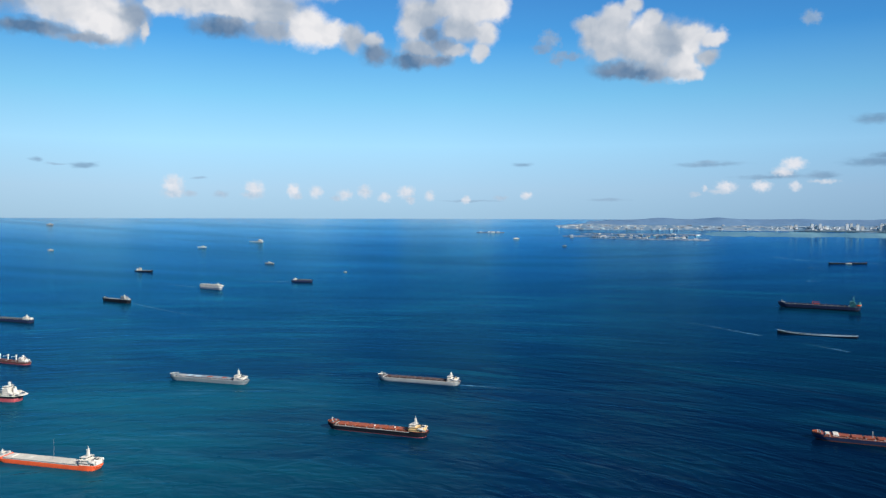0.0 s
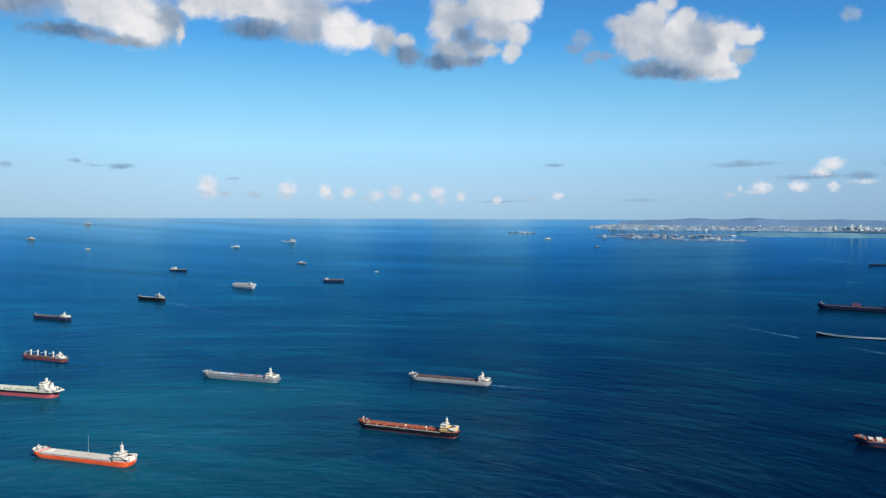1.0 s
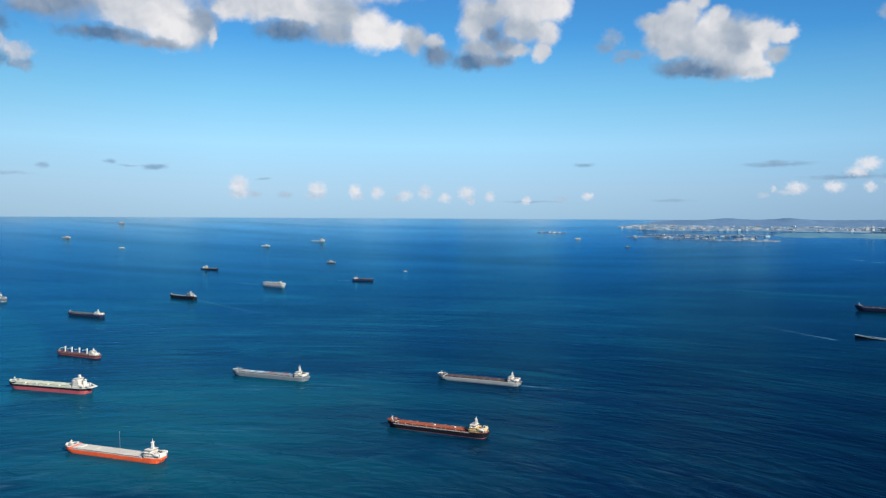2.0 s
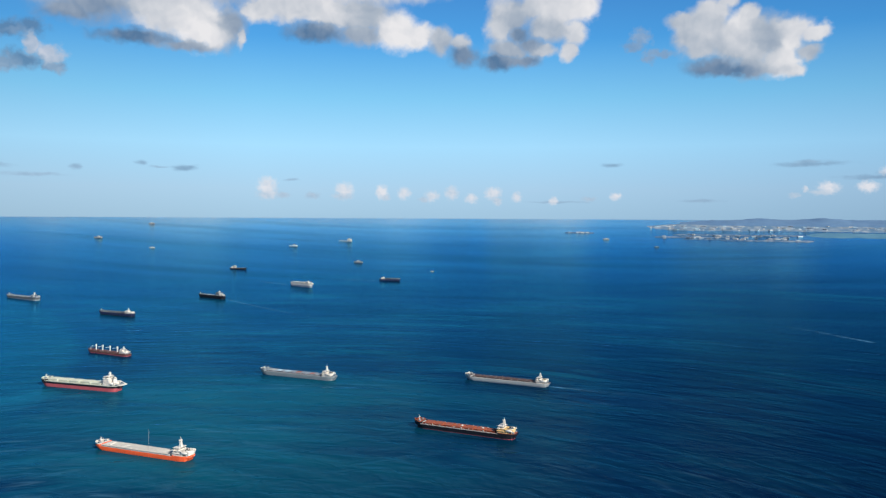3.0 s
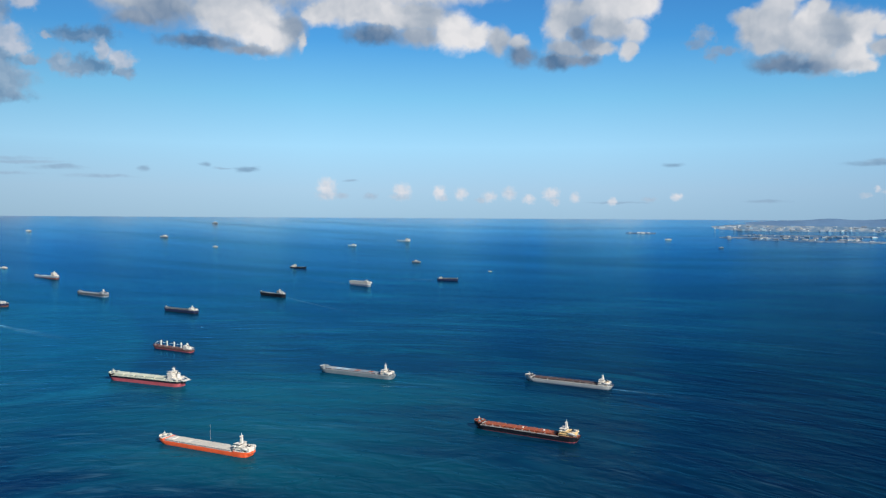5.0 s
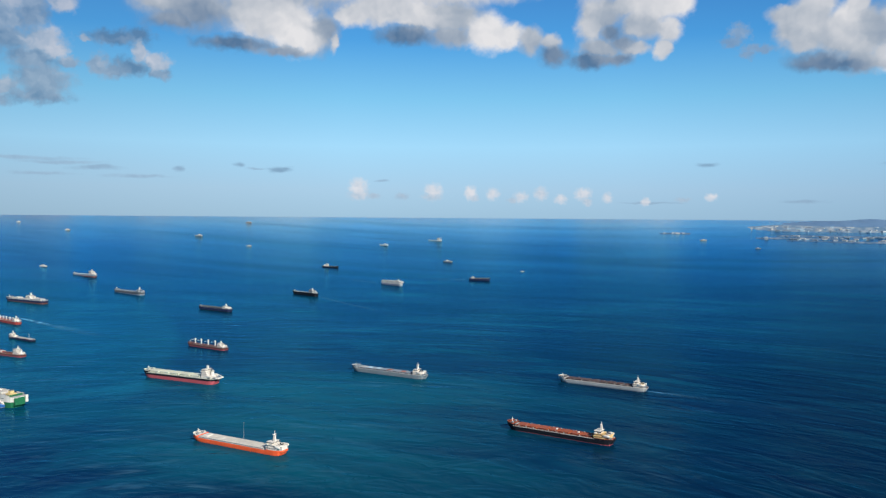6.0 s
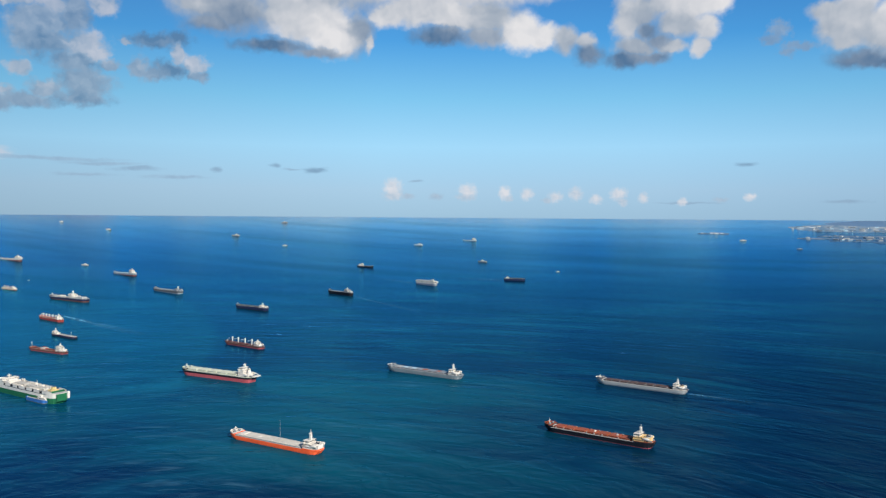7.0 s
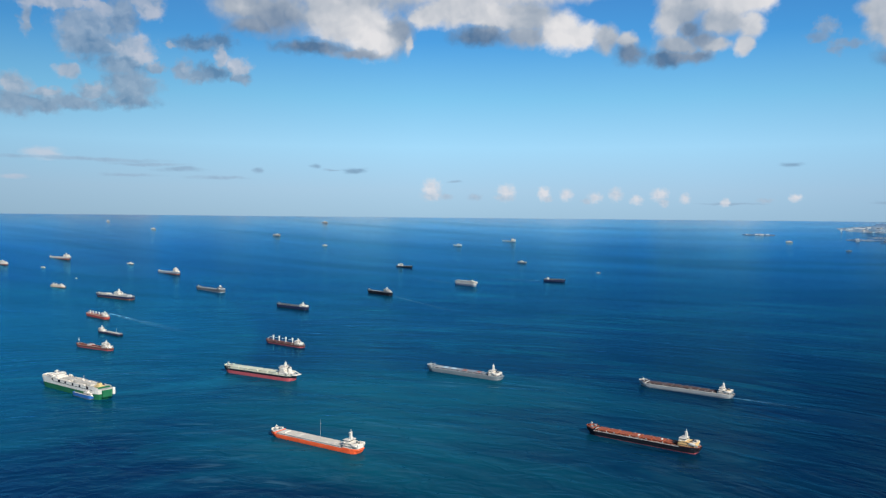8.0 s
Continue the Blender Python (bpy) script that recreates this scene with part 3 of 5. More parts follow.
def plate(L, B, deck, u0, u1, z0, z1, inset=0.4):
    """A slab that follows the hull's plan between u0 and u1."""
    bm = bmesh.new()
    pts = hull_outline(L, B, deck, deck, u0, u1, 22)
    loop = [(x, max(0.02, y - inset)) for x, y in pts] + [(x, -max(0.02, y - inset)) for x, y in reversed(pts)]
    lo = [bm.verts.new((x, y, z0)) for x, y in loop]
    hi = [bm.verts.new((x, y, z1)) for x, y in loop]
    bm.faces.new(hi)
    bm.faces.new(lo[::-1])
    for i in range(len(loop)):
        j = (i + 1) % len(loop)
        bm.faces.new((lo[i], lo[j], hi[j], hi[i]))
    bmesh.ops.recalc_face_normals(bm, faces=bm.faces)
    return bm


def window_row(parent, x0, x1, y0, y1, z, h, n_side, n_front):
    """Panes round a deckhouse tier, a little proud of its plating."""
    bm = bmesh.new()
    for i in range(n_side):
        cx = x0 + (x1 - x0) * (i + 0.5) / n_side
        w = (x1 - x0) / n_side * 0.28
        for y in (y0, y1):
            box(bm, cx - w, cx + w, y - 0.06, y + 0.06, z, z + h)
    for i in range(n_front):
        cy = y0 + (y1 - y0) * (i + 0.5) / n_front
        w = (y1 - y0) / n_front * 0.28
        for x in (x0, x1):
            box(bm, x - 0.06, x + 0.06, cy - w, cy + w, z, z + h)
    tagged(part("window_row", bm, GLASS, parent, "dark wheelhouse and cabin windows"), kind="stuff")


def deckhouse(ship, L, B, z, xa, tiers, cfg):
    """Accommodation block: stepped tiers, wheelhouse with wings, funnel, mast, lifeboats. xa: its forward face."""
    house, fun = PAINT[cfg["house"]], PAINT[cfg.get("funnel", cfg["house"])]
    th = cfg.get("tier", 0.0175 * L)
    ln = cfg.get("house_len", 0.085) * L
    wd = B * 0.86
    x1, x0 = xa, xa - ln
    for i in range(tiers):
        s = i / max(1, tiers)
        a0, a1 = x0 + ln * (0.16 * s + (0.12 if i else 0.0)), x1 - ln * 0.03 * s
        w = wd * (1 - 0.06 * s - (0.12 if i else 0.0)) / 2
        bm = bmesh.new()
        box(bm, a0, a1, -w, w, z + th * i, z + th * (i + 1), 0.15)
        box(bm, a0 - 0.3, a1 + 0.3, -w - 0.3, w + 0.3, z + th * (i + 1) - 0.12, z + th * (i + 1) + 0.10)
        tier = part("accommodation_tier", bm, house, ship)
        window_row(tier, a0, a1, -w, w, z + th * (i + 0.40), th * cfg.get("panes", 0.34), 6, 8)
    zb = z + th * tiers + 0.12
    a0, a1 = x0 + ln * 0.42, x1 - ln * 0.05
    bm = bmesh.new()
    box(bm, a0, a1, -wd * 0.38, wd * 0.38, zb, zb + th * 1.05, 0.2, 0.97)
    box(bm, a1 - ln * 0.20, a1 + 0.2, -B * 0.47, B * 0.47, zb + th * 0.05, zb + th * 0.40, 0.1)
    box(bm, a0 - 0.6, a1 + 0.7, -wd * 0.40, wd * 0.40, zb + th * 1.05, zb + th * 1.05 + 0.3)
    bridge = part("wheelhouse", bm, PAINT[cfg.get("bridge", cfg["house"])], ship, "wheelhouse with open bridge wings")
    window_row(bridge, a0, a1, -wd * 0.38, wd * 0.38, zb + th * 0.46, th * 0.42, 5, 13)
    if cfg.get("shelter"):
        # a solid black block put in for the shade under the house's front
        bm = bmesh.new()
        box(bm, x1 - ln * 0.30, x1 + 0.35, -wd * 0.44, wd * 0.44, z + 0.05, z + th * 1.15, 0.2)
        part("shelter_shade", bm, PAINT["black"], ship, "black block for the shade in the shelter under the house")
    # mast
    zt = zb + th * 1.05
    mh = cfg.get("mast", 0.055) * L
    mx = a0 + (a1 - a0) * cfg.get("mast_at", 0.15)
    bm = bmesh.new()
    box(bm, mx - 0.0105 * L, mx + 0.0105 * L, -0.010 * L, 0.010 * L, zt - th * 2.2 * (cfg.get("mast_at", 0.15) < 0), zt + mh * 0.62, 0.1, 0.78)
    rod(bm, (mx, 0, zt + mh * 0.6), (mx, 0, zt + mh), 0.0032 * L, 0.0015 * L)
    rod(bm, (mx, -0.022 * L, zt + mh * 0.66), (mx, 0.022 * L, zt + mh * 0.66), 0.0018 * L)
    box(bm, mx - 0.008 * L, mx + 0.011 * L, -0.010 * L, 0.010 * L, zt + mh * 0.60, zt + mh * 0.63)
    mast = part("radar_mast", bm, PAINT[cfg.get("mast_paint", "white")], ship)
    bm = bmesh.new()
    box(bm, mx + 0.004 * L, mx + 0.009 * L, -0.018 * L, 0.018 * L, zt + mh * 0.67, zt + mh * 0.70)
    rod(bm, (mx + 0.0065 * L, 0, zt + mh * 0.64), (mx + 0.0065 * L, 0, zt + mh * 0.68), 0.002 * L)
    part("radar_scanner", bm, PAINT["white"], mast)
    # funnel on its casing, aft
    fx = x0 - ln * 0.18
    bm = bmesh.new()
    box(bm, fx - ln * 0.30, fx + ln * 0.32, -B * 0.24, B * 0.24, z, z + th * 1.7, 0.2)
    part("engine_casing", bm, house, ship)
    bm = bmesh.new()
    rod(bm, (fx, 0, z + th * 1.7), (fx - 0.004 * L, 0, z + th * (tiers + 0.55)), 0.021 * L, 0.017 * L, 14)
    rod(bm, (fx - 0.003 * L, 0.006 * L, z + th * (tiers + 0.5)), (fx - 0.006 * L, 0.006 * L, z + th * (tiers + 0.9)), 0.004 * L)
    rod(bm, (fx - 0.003 * L, -0.006 * L, z + th * (tiers + 0.5)), (fx - 0.006 * L, -0.006 * L, z + th * (tiers + 0.9)), 0.004 * L)
    funnel = part("funnel", bm, fun, ship, smooth=False)
    bm = bmesh.new()
    rod(bm, (fx - 0.003 * L, 0, z + th * (tiers + 0.32)), (fx - 0.0045 * L, 0, z + th * (tiers + 0.58)), 0.0185 * L, 0.0178 * L, 14)
    part("funnel_cap", bm, PAINT["black"], funnel)
    # lifeboats on davits
    for sgn in (1, -1):
        bm = bmesh.new()
        bmesh.ops.create_uvsphere(bm, u_segments=12, v_segments=8, radius=1.0)
        for v in bm.verts:
            v.co = (fx + v.co.x * 0.032 * L, sgn * B * 0.40 + v.co.y * 0.010 * L, z + th * 1.45 + v.co.z * 0.012 * L)
        boat = part("lifeboat", bm, PAINT[cfg.get("boat", "white")], ship, "enclosed lifeboat on davits", True)
        for dx in (-0.022, 0.022):
            bm = bmesh.new()
            rod(bm, (fx + dx * L, sgn * B * 0.36, z), (fx + dx * L, sgn * B * 0.36, z + th * 2.0), 0.003 * L)
            rod(bm, (fx + dx * L, sgn * B * 0.36, z + th * 2.0 - 0.1), (fx + dx * L, sgn * B * 0.42, z + th * 2.05), 0.0025 * L)
            part("davit", bm, house, boat)


def forecastle(ship, L, B, deck, cfg):
    zf = deck + 0.016 * L
    bm = plate(L, B, deck, 0.405, 0.5, deck, zf, 0.03)
    part("forecastle", bm, PAINT[cfg["hull"]], ship)
    part("forecastle_deck", plate(L, B, deck, 0.408, 0.5, zf, zf + 0.12, 0.5), PAINT[cfg.get("foredeck", cfg["deck"])], ship)
    part("bulwark", rim_strip(L, B, deck, 0.43, 0.5, zf, zf + 0.010 * L, 0.3), PAINT[cfg.get("bulwark", cfg.get("rail", cfg["hull"]))], ship)
    bm = bmesh.new()
    h = cfg.get("foremast", 0.045) * L
    rod(bm, (0.452 * L, 0, zf), (0.452 * L, 0, zf + h), 0.0028 * L, 0.0018 * L)
    box(bm, 0.447 * L, 0.457 * L, -0.005 * L, 0.005 * L, zf + h * 0.72, zf + h * 0.77)
    rod(bm, (0.452 * L, -0.018 * L, zf + h * 0.62), (0.452 * L, 0.018 * L, zf + h * 0.62), 0.002 * L)
    part("foremast", bm, PAINT["white"], ship)
    for sgn in (1, -1):
        bm = bmesh.new()
        box(bm, 0.425 * L, 0.445 * L, sgn * 0.030 * L - 0.009 * L, sgn * 0.030 * L + 0.009 * L, zf + 0.1, zf + 0.009 * L, 0.1)
        rod(bm, (0.435 * L, sgn * 0.030 * L - 0.012 * L, zf + 0.010 * L), (0.435 * L, sgn * 0.030 * L + 0.012 * L, zf + 0.010 * L), 0.006 * L, n=10)
        part("windlass", bm, PAINT["grey"], ship)


def hatches(ship, L, B, deck, cfg, x0, x1):
    n = cfg.get("hatches", 6)
    h = cfg.get("hatch_h", 0.014) * L
    w = B * cfg.get("hatch_w", 0.66) / 2
    step = (x1 - x0) / n
    gap = cfg.get("hatch_gap", 0.16)
    for i in range(n):
        a, b = x0 + step * (i + gap / 2), x0 + step * (i + 1 - gap / 2)
        bm = bmesh.new()
        box(bm, a, b, -w, w, deck, deck + h * 0.7)
        coam = part("hatch_coaming", bm, PAINT[cfg.get("coaming", cfg["deck"])], ship)
        bm = bmesh.new()
        k = 4
        for j in range(k):
            p0, p1 = a + (b - a) * (j + 0.03) / k, a + (b - a) * (j + 0.97) / k
            box(bm, p0, p1, -w - 0.35, w + 0.35, deck + h * 0.7, deck + h, 0.12)
        part("hatch_cover", bm, PAINT[cfg["hatch"]], coam)


def pedestal_crane(ship, L, x, z, colour, reach=0.13, h=0.075, turn=1.0):
    bm = bmesh.new()
    rod(bm, (x, 0, z), (x, 0, z + h * L * 0.72), 0.011 * L, 0.0095 * L, 12)
    post = part("crane_pedestal", bm, PAINT[colour], ship, "white deck crane")
    bm = bmesh.new()
    box(bm, x - 0.014 * L, x + 0.014 * L, -0.012 * L, 0.012 * L, z + h * L * 0.72, z + h * L * 1.05, 0.2, 0.8)
    part("crane_cab", bm, PAINT[colour], post)
    bm = bmesh.new()
    for sgn in (1, -1):
        rod(bm, (x + turn * 0.012 * L, sgn * 0.008 * L, z + h * L * 0.78), (x + turn * reach * L, sgn * 0.002 * L, z + h * L * 0.62), 0.003 * L)
    for j in range(5):
        p = x + turn * L * (0.012 + (reach - 0.012) * (j + 0.5) / 5)
        rod(bm, (p, -0.006 * L, z + h * L * 0.71), (p, 0.006 * L, z + h * L * 0.71), 0.002 * L)
    part("crane_jib", bm, PAINT[colour], post)


def deck_gear(ship, L, B, deck, cfg, x0, x1, seed):
    """Ventilators, bollards, pipes and rails along both sides of the cargo deck."""
    rnd = random.Random(seed)
    bm = bmesh.new()
    for i in range(10):
        x = x0 + (x1 - x0) * (i + 0.5) / 10
        for sgn in (1, -1):
            if rnd.random() < 0.7:
                rod(bm, (x, sgn * B * 0.41, deck), (x, sgn * B * 0.41, deck + 0.010 * L), 0.0032 * L)
                rod(bm, (x, sgn * B * 0.41, deck + 0.010 * L), (x, sgn * B * 0.41, deck + 0.013 * L), 0.0055 * L)
    tagged(part("ventilator", bm, PAINT[cfg.get("gear", "light_grey")], ship), kind="stuff")
    for sgn in (1, -1):
        bm = bmesh.new()
        rod(bm, (x0, sgn * B * 0.385, deck + 0.005 * L), (x1, sgn * B * 0.385, deck + 0.005 * L), 0.0022 * L, n=6)
        rod(bm, (x0, sgn * B * 0.37, deck + 0.005 * L), (x1, sgn * B * 0.37, deck + 0.005 * L), 0.0016 * L, n=6)
        for i in range(12):
            x = x0 + (x1 - x0) * (i + 0.5) / 12
            box(bm, x - 0.1, x + 0.1, sgn * B * 0.378 - 0.35, sgn * B * 0.378 + 0.35, deck, deck + 0.0045 * L)
        part("deck_pipe", bm, PAINT[cfg.get("pipe", cfg["deck"])], ship)
    for sgn in (1, -1):
        bm = bmesh.new()
        ym = sgn * (B / 2 - 0.25)
        for zz in (0.5, 1.0):
            rod(bm, (x0, ym, deck + zz), (x1, ym, deck + zz), 0.06, n=5)
        for i in range(25):
            x = x0 + (x1 - x0) * i / 24
            rod(bm, (x, ym, deck), (x, ym, deck + 1.05), 0.06, n=5)
        part("side_rail", bm, PAINT[cfg.get("gear", "light_grey")], ship)


def cargo_ship(label, category, x, y, heading, L, cfg, group="ships at anchor"):
    """A dry-cargo ship with her house aft."""
    B = cfg.get("beam", 0.14) * L
    deck = cfg.get("free", 0.038) * L
    boot = cfg.get("boot_h", 0.012) * L
    ship = new(cfg.get("kind", "cargo_ship"))
    build_hull(ship, L, B, deck, boot, PAINT[cfg["hull"]], PAINT[cfg["boot"]], "")
    part("deck", plate(L, B, deck, -0.5, 0.42, deck + 0.02, deck + 0.14, 0.25), PAINT[cfg["deck"]], ship)
    part("gunwale", rim_strip(L, B, deck, -0.5, 0.41, deck, deck + cfg.get("gunwale", 0.004) * L, 0.3), PAINT[cfg.get("rail", cfg["hull"])], ship)
    forecastle(ship, L, B, deck, cfg)
    xh = cfg.get("house_at", -0.335) * L
    zd = deck + 0.14
    zs = zd + cfg.get("poop", 0.0) * L
    if zs > zd:
        part("poop", plate(L, B, deck, -0.5, xh / L - 0.01, deck + 0.05, zs, -0.04), PAINT[cfg["hull"]], ship, "raised stern bulwark in the hull's colour")
        part("poop_deck", plate(L, B, deck, -0.495, xh / L - 0.015, zs, zs + 0.1, 0.5), PAINT[cfg["deck"]], ship)
        zs += 0.1
    deckhouse(ship, L, B, zs, xh, cfg.get("tiers", 3), cfg)
    h0, h1 = cfg.get("hold", (xh / L + 0.02, 0.395))
    if cfg.get("tanker"):
        tanker_gear(ship, L, B, zd, h0 * L, h1 * L, cfg.get("pipes", "brown"))
    else:
        hatches(ship, L, B, zd, cfg, h0 * L, h1 * L)
    deck_gear(ship, L, B, zd, cfg, h0 * L, h1 * L, int(L * 10))
    for k, cx in enumerate(cfg.get("cranes", ())):
        pedestal_crane(ship, L, cx * L, zd + cfg.get("hatch_h", 0.014) * L * 0.0, cfg.get("crane", "white"), cfg.get("reach", 0.11), cfg.get("crane_h", 0.085))
    for cx, hh, rr in cfg.get("poles", ()):
        bm = bmesh.new()
        rod(bm, (cx * L, 0, zd), (cx * L, 0, zd + hh * L), rr * L, rr * 0.6 * L)
        part("signal_pole", bm, PAINT["light_grey"], ship, "tall thin signal pole")
    if cfg.get("gantry"):
        bm = bmesh.new()
        for sgn in (1, -1):
            rod(bm, (-0.455 * L, sgn * 0.045 * L, zs), (-0.455 * L, sgn * 0.045 * L, zs + 0.040 * L), 0.005 * L)
            rod(bm, (-0.455 * L, sgn * 0.045 * L, zs + 0.038 * L), (-0.53 * L, sgn * 0.045 * L, zs + 0.012 * L), 0.004 * L)
        box(bm, -0.54 * L, -0.50 * L, -0.05 * L, 0.05 * L, zs + 0.006 * L, zs + 0.014 * L, 0.1)
        part("stern_gantry", bm, PAINT["white"], ship, "white gantry overhanging the stern")
    for cx, sx, sy, sz, col in cfg.get("blocks", ()):
        bm = bmesh.new()
        box(bm, (cx - sx) * L, (cx + sx) * L, -sy * L, sy * L, zd, zd + sz * L, 0.25, 0.94)
        part("deck_locker", bm, PAINT[col], ship)
    clutter = random.Random(int(L * 7 + x))
    for k in range(9):
        cx, cy = xh - clutter.uniform(-0.015, 0.15) * L, clutter.uniform(-0.42, 0.42) * B
        if cx < -0.47 * L or abs(cx - xh + 0.05 * L) < 0.04 * L and abs(cy) < 0.30 * B:
            continue
        w, h = clutter.uniform(0.004, 0.010) * L, clutter.uniform(0.008, 0.022) * L
        bm = bmesh.new()
        foot = zs if cx + w < xh - 0.01 * L else zd
        box(bm, cx - w, cx + w, cy - w * 0.8, cy + w * 0.8, foot, foot + h, 0.12, 0.95)
        part("stern_locker", bm, PAINT[clutter.choice(("light_grey", "grey", "dark_grey", cfg["house"], cfg["deck"]))], ship)
    for sgn in (1, -1):
        bm = bmesh.new()
        box(bm, -0.485 * L, -0.455 * L, sgn * 0.03 * L - 0.010 * L, sgn * 0.03 * L + 0.010 * L, zs, zs + 0.010 * L, 0.1)
        rod(bm, (-0.47 * L, sgn * 0.03 * L - 0.014 * L, zs + 0.011 * L), (-0.47 * L, sgn * 0.03 * L + 0.014 * L, zs + 0.011 * L), 0.006 * L)
        part("mooring_winch", bm, PAINT["grey"], ship)
    ship.matrix_world = pose(x, y, sea_z(x, y), 0, 0, heading)
    tagged(ship, label, category, group)
    return ship


def tanker_gear(ship, L, B, z, x0, x1, pipes="brown"):
    """Pipe racks, manifold and hose crane of a tanker's deck."""
    for yy in (-0.02, 0.0, 0.02):
        bm = bmesh.new()
        rod(bm, (x0, yy * L, z + 0.012 * L), (x1, yy * L, z + 0.012 * L), 0.004 * L, n=7)
        part("cargo_pipe", bm, PAINT[pipes], ship)
    bm = bmesh.new()
    for i in range(14):
        x = x0 + (x1 - x0) * (i + 0.5) / 14
        box(bm, x - 0.25, x + 0.25, -0.03 * L, 0.03 * L, z, z + 0.009 * L)
    part("pipe_support", bm, PAINT[pipes], ship)
    xm = (x0 + x1) / 2
    bm = bmesh.new()
    for i in range(5):
        x = xm + (i - 2) * 0.013 * L
        rod(bm, (x, -B * 0.42, z + 0.014 * L), (x, B * 0.42, z + 0.014 * L), 0.003 * L, n=6)
    box(bm, xm - 0.035 * L, xm + 0.035 * L, -B * 0.12, B * 0.12, z + 0.016 * L, z + 0.026 * L, 0.2)
    part("manifold", bm, PAINT["red"], ship)
    bm = bmesh.new()
    rod(bm, (xm + 0.05 * L, 0, z), (xm + 0.05 * L, 0, z + 0.05 * L), 0.006 * L)
    rod(bm, (xm + 0.05 * L, 0, z + 0.05 * L), (xm - 0.04 * L, 0, z + 0.042 * L), 0.004 * L, 0.002 * L)
    part("hose_crane", bm, PAINT["red"], ship)


def car_carrier(x, y, heading, L):
    """A slab-sided car carrier: green below, white above, dark strips for an open gallery under the weather deck."""
    B, deck = 0.150 * L, 0.084 * L
    ship = new("car_carrier")
    build_hull(ship, L, B, deck, 0.045 * L, PAINT["white"], PAINT["green"], "slab-sided hull, white above green")
    z = deck
    part("weather_deck", plate(L, B, deck, -0.5, 0.5, z, z + 0.15, 0.3), PAINT["light_grey"], ship)
    zd = z + 0.15
    # white bulwark panels along both sides; black strips paint the shade in the gaps between them
    for u0, u1 in ((-0.46, -0.335), (-0.30, -0.21), (-0.185, -0.10), (-0.075, 0.02), (0.045, 0.115), (0.155, 0.235), (0.26, 0.5)):
        for sgn in (1, -1):
            part("bulwark_panel", rim_strip(L, B, deck, u0, u1, z + 0.02, z + 0.013 * L, 0.35, 0.05, (sgn,)), PAINT["white"], ship)
    for u0, u1 in ((-0.335, -0.30), (-0.21, -0.185), (-0.10, -0.075), (0.02, 0.045), (0.115, 0.155), (0.235, 0.26)):
        for sgn in (1, -1):
            part("gallery_gap_shade", rim_strip(L, B, deck, u0, u1, z - 0.010 * L, z + 0.009 * L, 0.4, -0.05, (sgn,)), PAINT["black"], ship, "black strip for the shade in a bulwark gap")
    # dark strips on the plating paint the shade of a row of openings
    for sgn in (1, -1):
        part("gallery_shade", rim_strip(L, B, deck, -0.40, 0.24, z - 0.016 * L, z - 0.011 * L, 0.3, -0.06, (sgn,)), PAINT["dark_grey"], ship, "dark strip for the shade in the openings below the deck edge")
    # forward house and wheelhouse
    bm = bmesh.new()
    box(bm, 0.22 * L, 0.40 * L, -B * 0.38, B * 0.38, zd, zd + 0.018 * L, 0.2)
    box(bm, 0.28 * L, 0.345 * L, -B * 0.49, B * 0.49, zd + 0.018 * L, zd + 0.036 * L, 0.2, 0.97)
    box(bm, 0.24 * L, 0.28 * L, -B * 0.25, B * 0.25, zd + 0.018 * L, zd + 0.030 * L, 0.2)
    house = part("wheelhouse", bm, PAINT["white"], ship)
    window_row(house, 0.28 * L, 0.345 * L, -B * 0.48, B * 0.48, zd + 0.024 * L, 0.008 * L, 5, 12)
    bm = bmesh.new()
    rod(bm, (0.31 * L, 0, zd + 0.036 * L), (0.31 * L, 0, zd + 0.066 * L), 0.005 * L, 0.003 * L)
    box(bm, 0.302 * L, 0.318 * L, -0.020 * L, 0.020 * L, zd + 0.050 * L, zd + 0.053 * L)
    mast = part("radar_mast", bm, PAINT["white"], ship)
    bm = bmesh.new()
    box(bm, 0.312 * L, 0.318 * L, -0.014 * L, 0.014 * L, zd + 0.056 * L, zd + 0.059 * L)
    part("radar_scanner", bm, PAINT["white"], mast)
    bm = bmesh.new()
    rod(bm, (-0.17 * L, 0.02 * L, zd), (-0.17 * L, 0.02 * L, zd + 0.075 * L), 0.003 * L, 0.0015 * L)
    part("aft_mast", bm, PAINT["white"], ship)
    # long casings and fan houses on deck
    for x0, x1, y0, y1, h, col in ((-0.30, -0.02, -0.10, 0.24, 0.016, "sand_grey"), (0.01, 0.17, -0.22, 0.22, 0.014, "sand_grey"), (-0.28, -0.20, -0.40, -0.20, 0.014, "white"),
                                   (-0.15, -0.09, -0.40, -0.22, 0.012, "white"), (-0.04, 0.05, -0.42, -0.26, 0.018, "white"), (0.09, 0.12, -0.42, -0.28, 0.014, "light_grey"), (-0.24, -0.12, 0.28, 0.42, 0.012, "white"), (0.0, 0.14, 0.28, 0.42, 0.012, "white")):
        bm = bmesh.new()
        box(bm, x0 * L, x1 * L, y0 * B, y1 * B, zd, zd + h * L, 0.3)
        box(bm, x0 * L + 0.8, x1 * L - 0.8, y0 * B + 0.8, y1 * B - 0.8, zd + h * L, zd + h * L + 0.5, 0.2)
        part("deck_casing", bm, PAINT[col], ship)
    bm = bmesh.new()
    box(bm, -0.40 * L, -0.34 * L, -B * 0.24, B * 0.18, zd, zd + 0.014 * L, 0.3, 0.95)
    box(bm, -0.388 * L, -0.352 * L, -B * 0.14, B * 0.08, zd + 0.014 * L, zd + 0.034 * L, 0.3, 0.9)
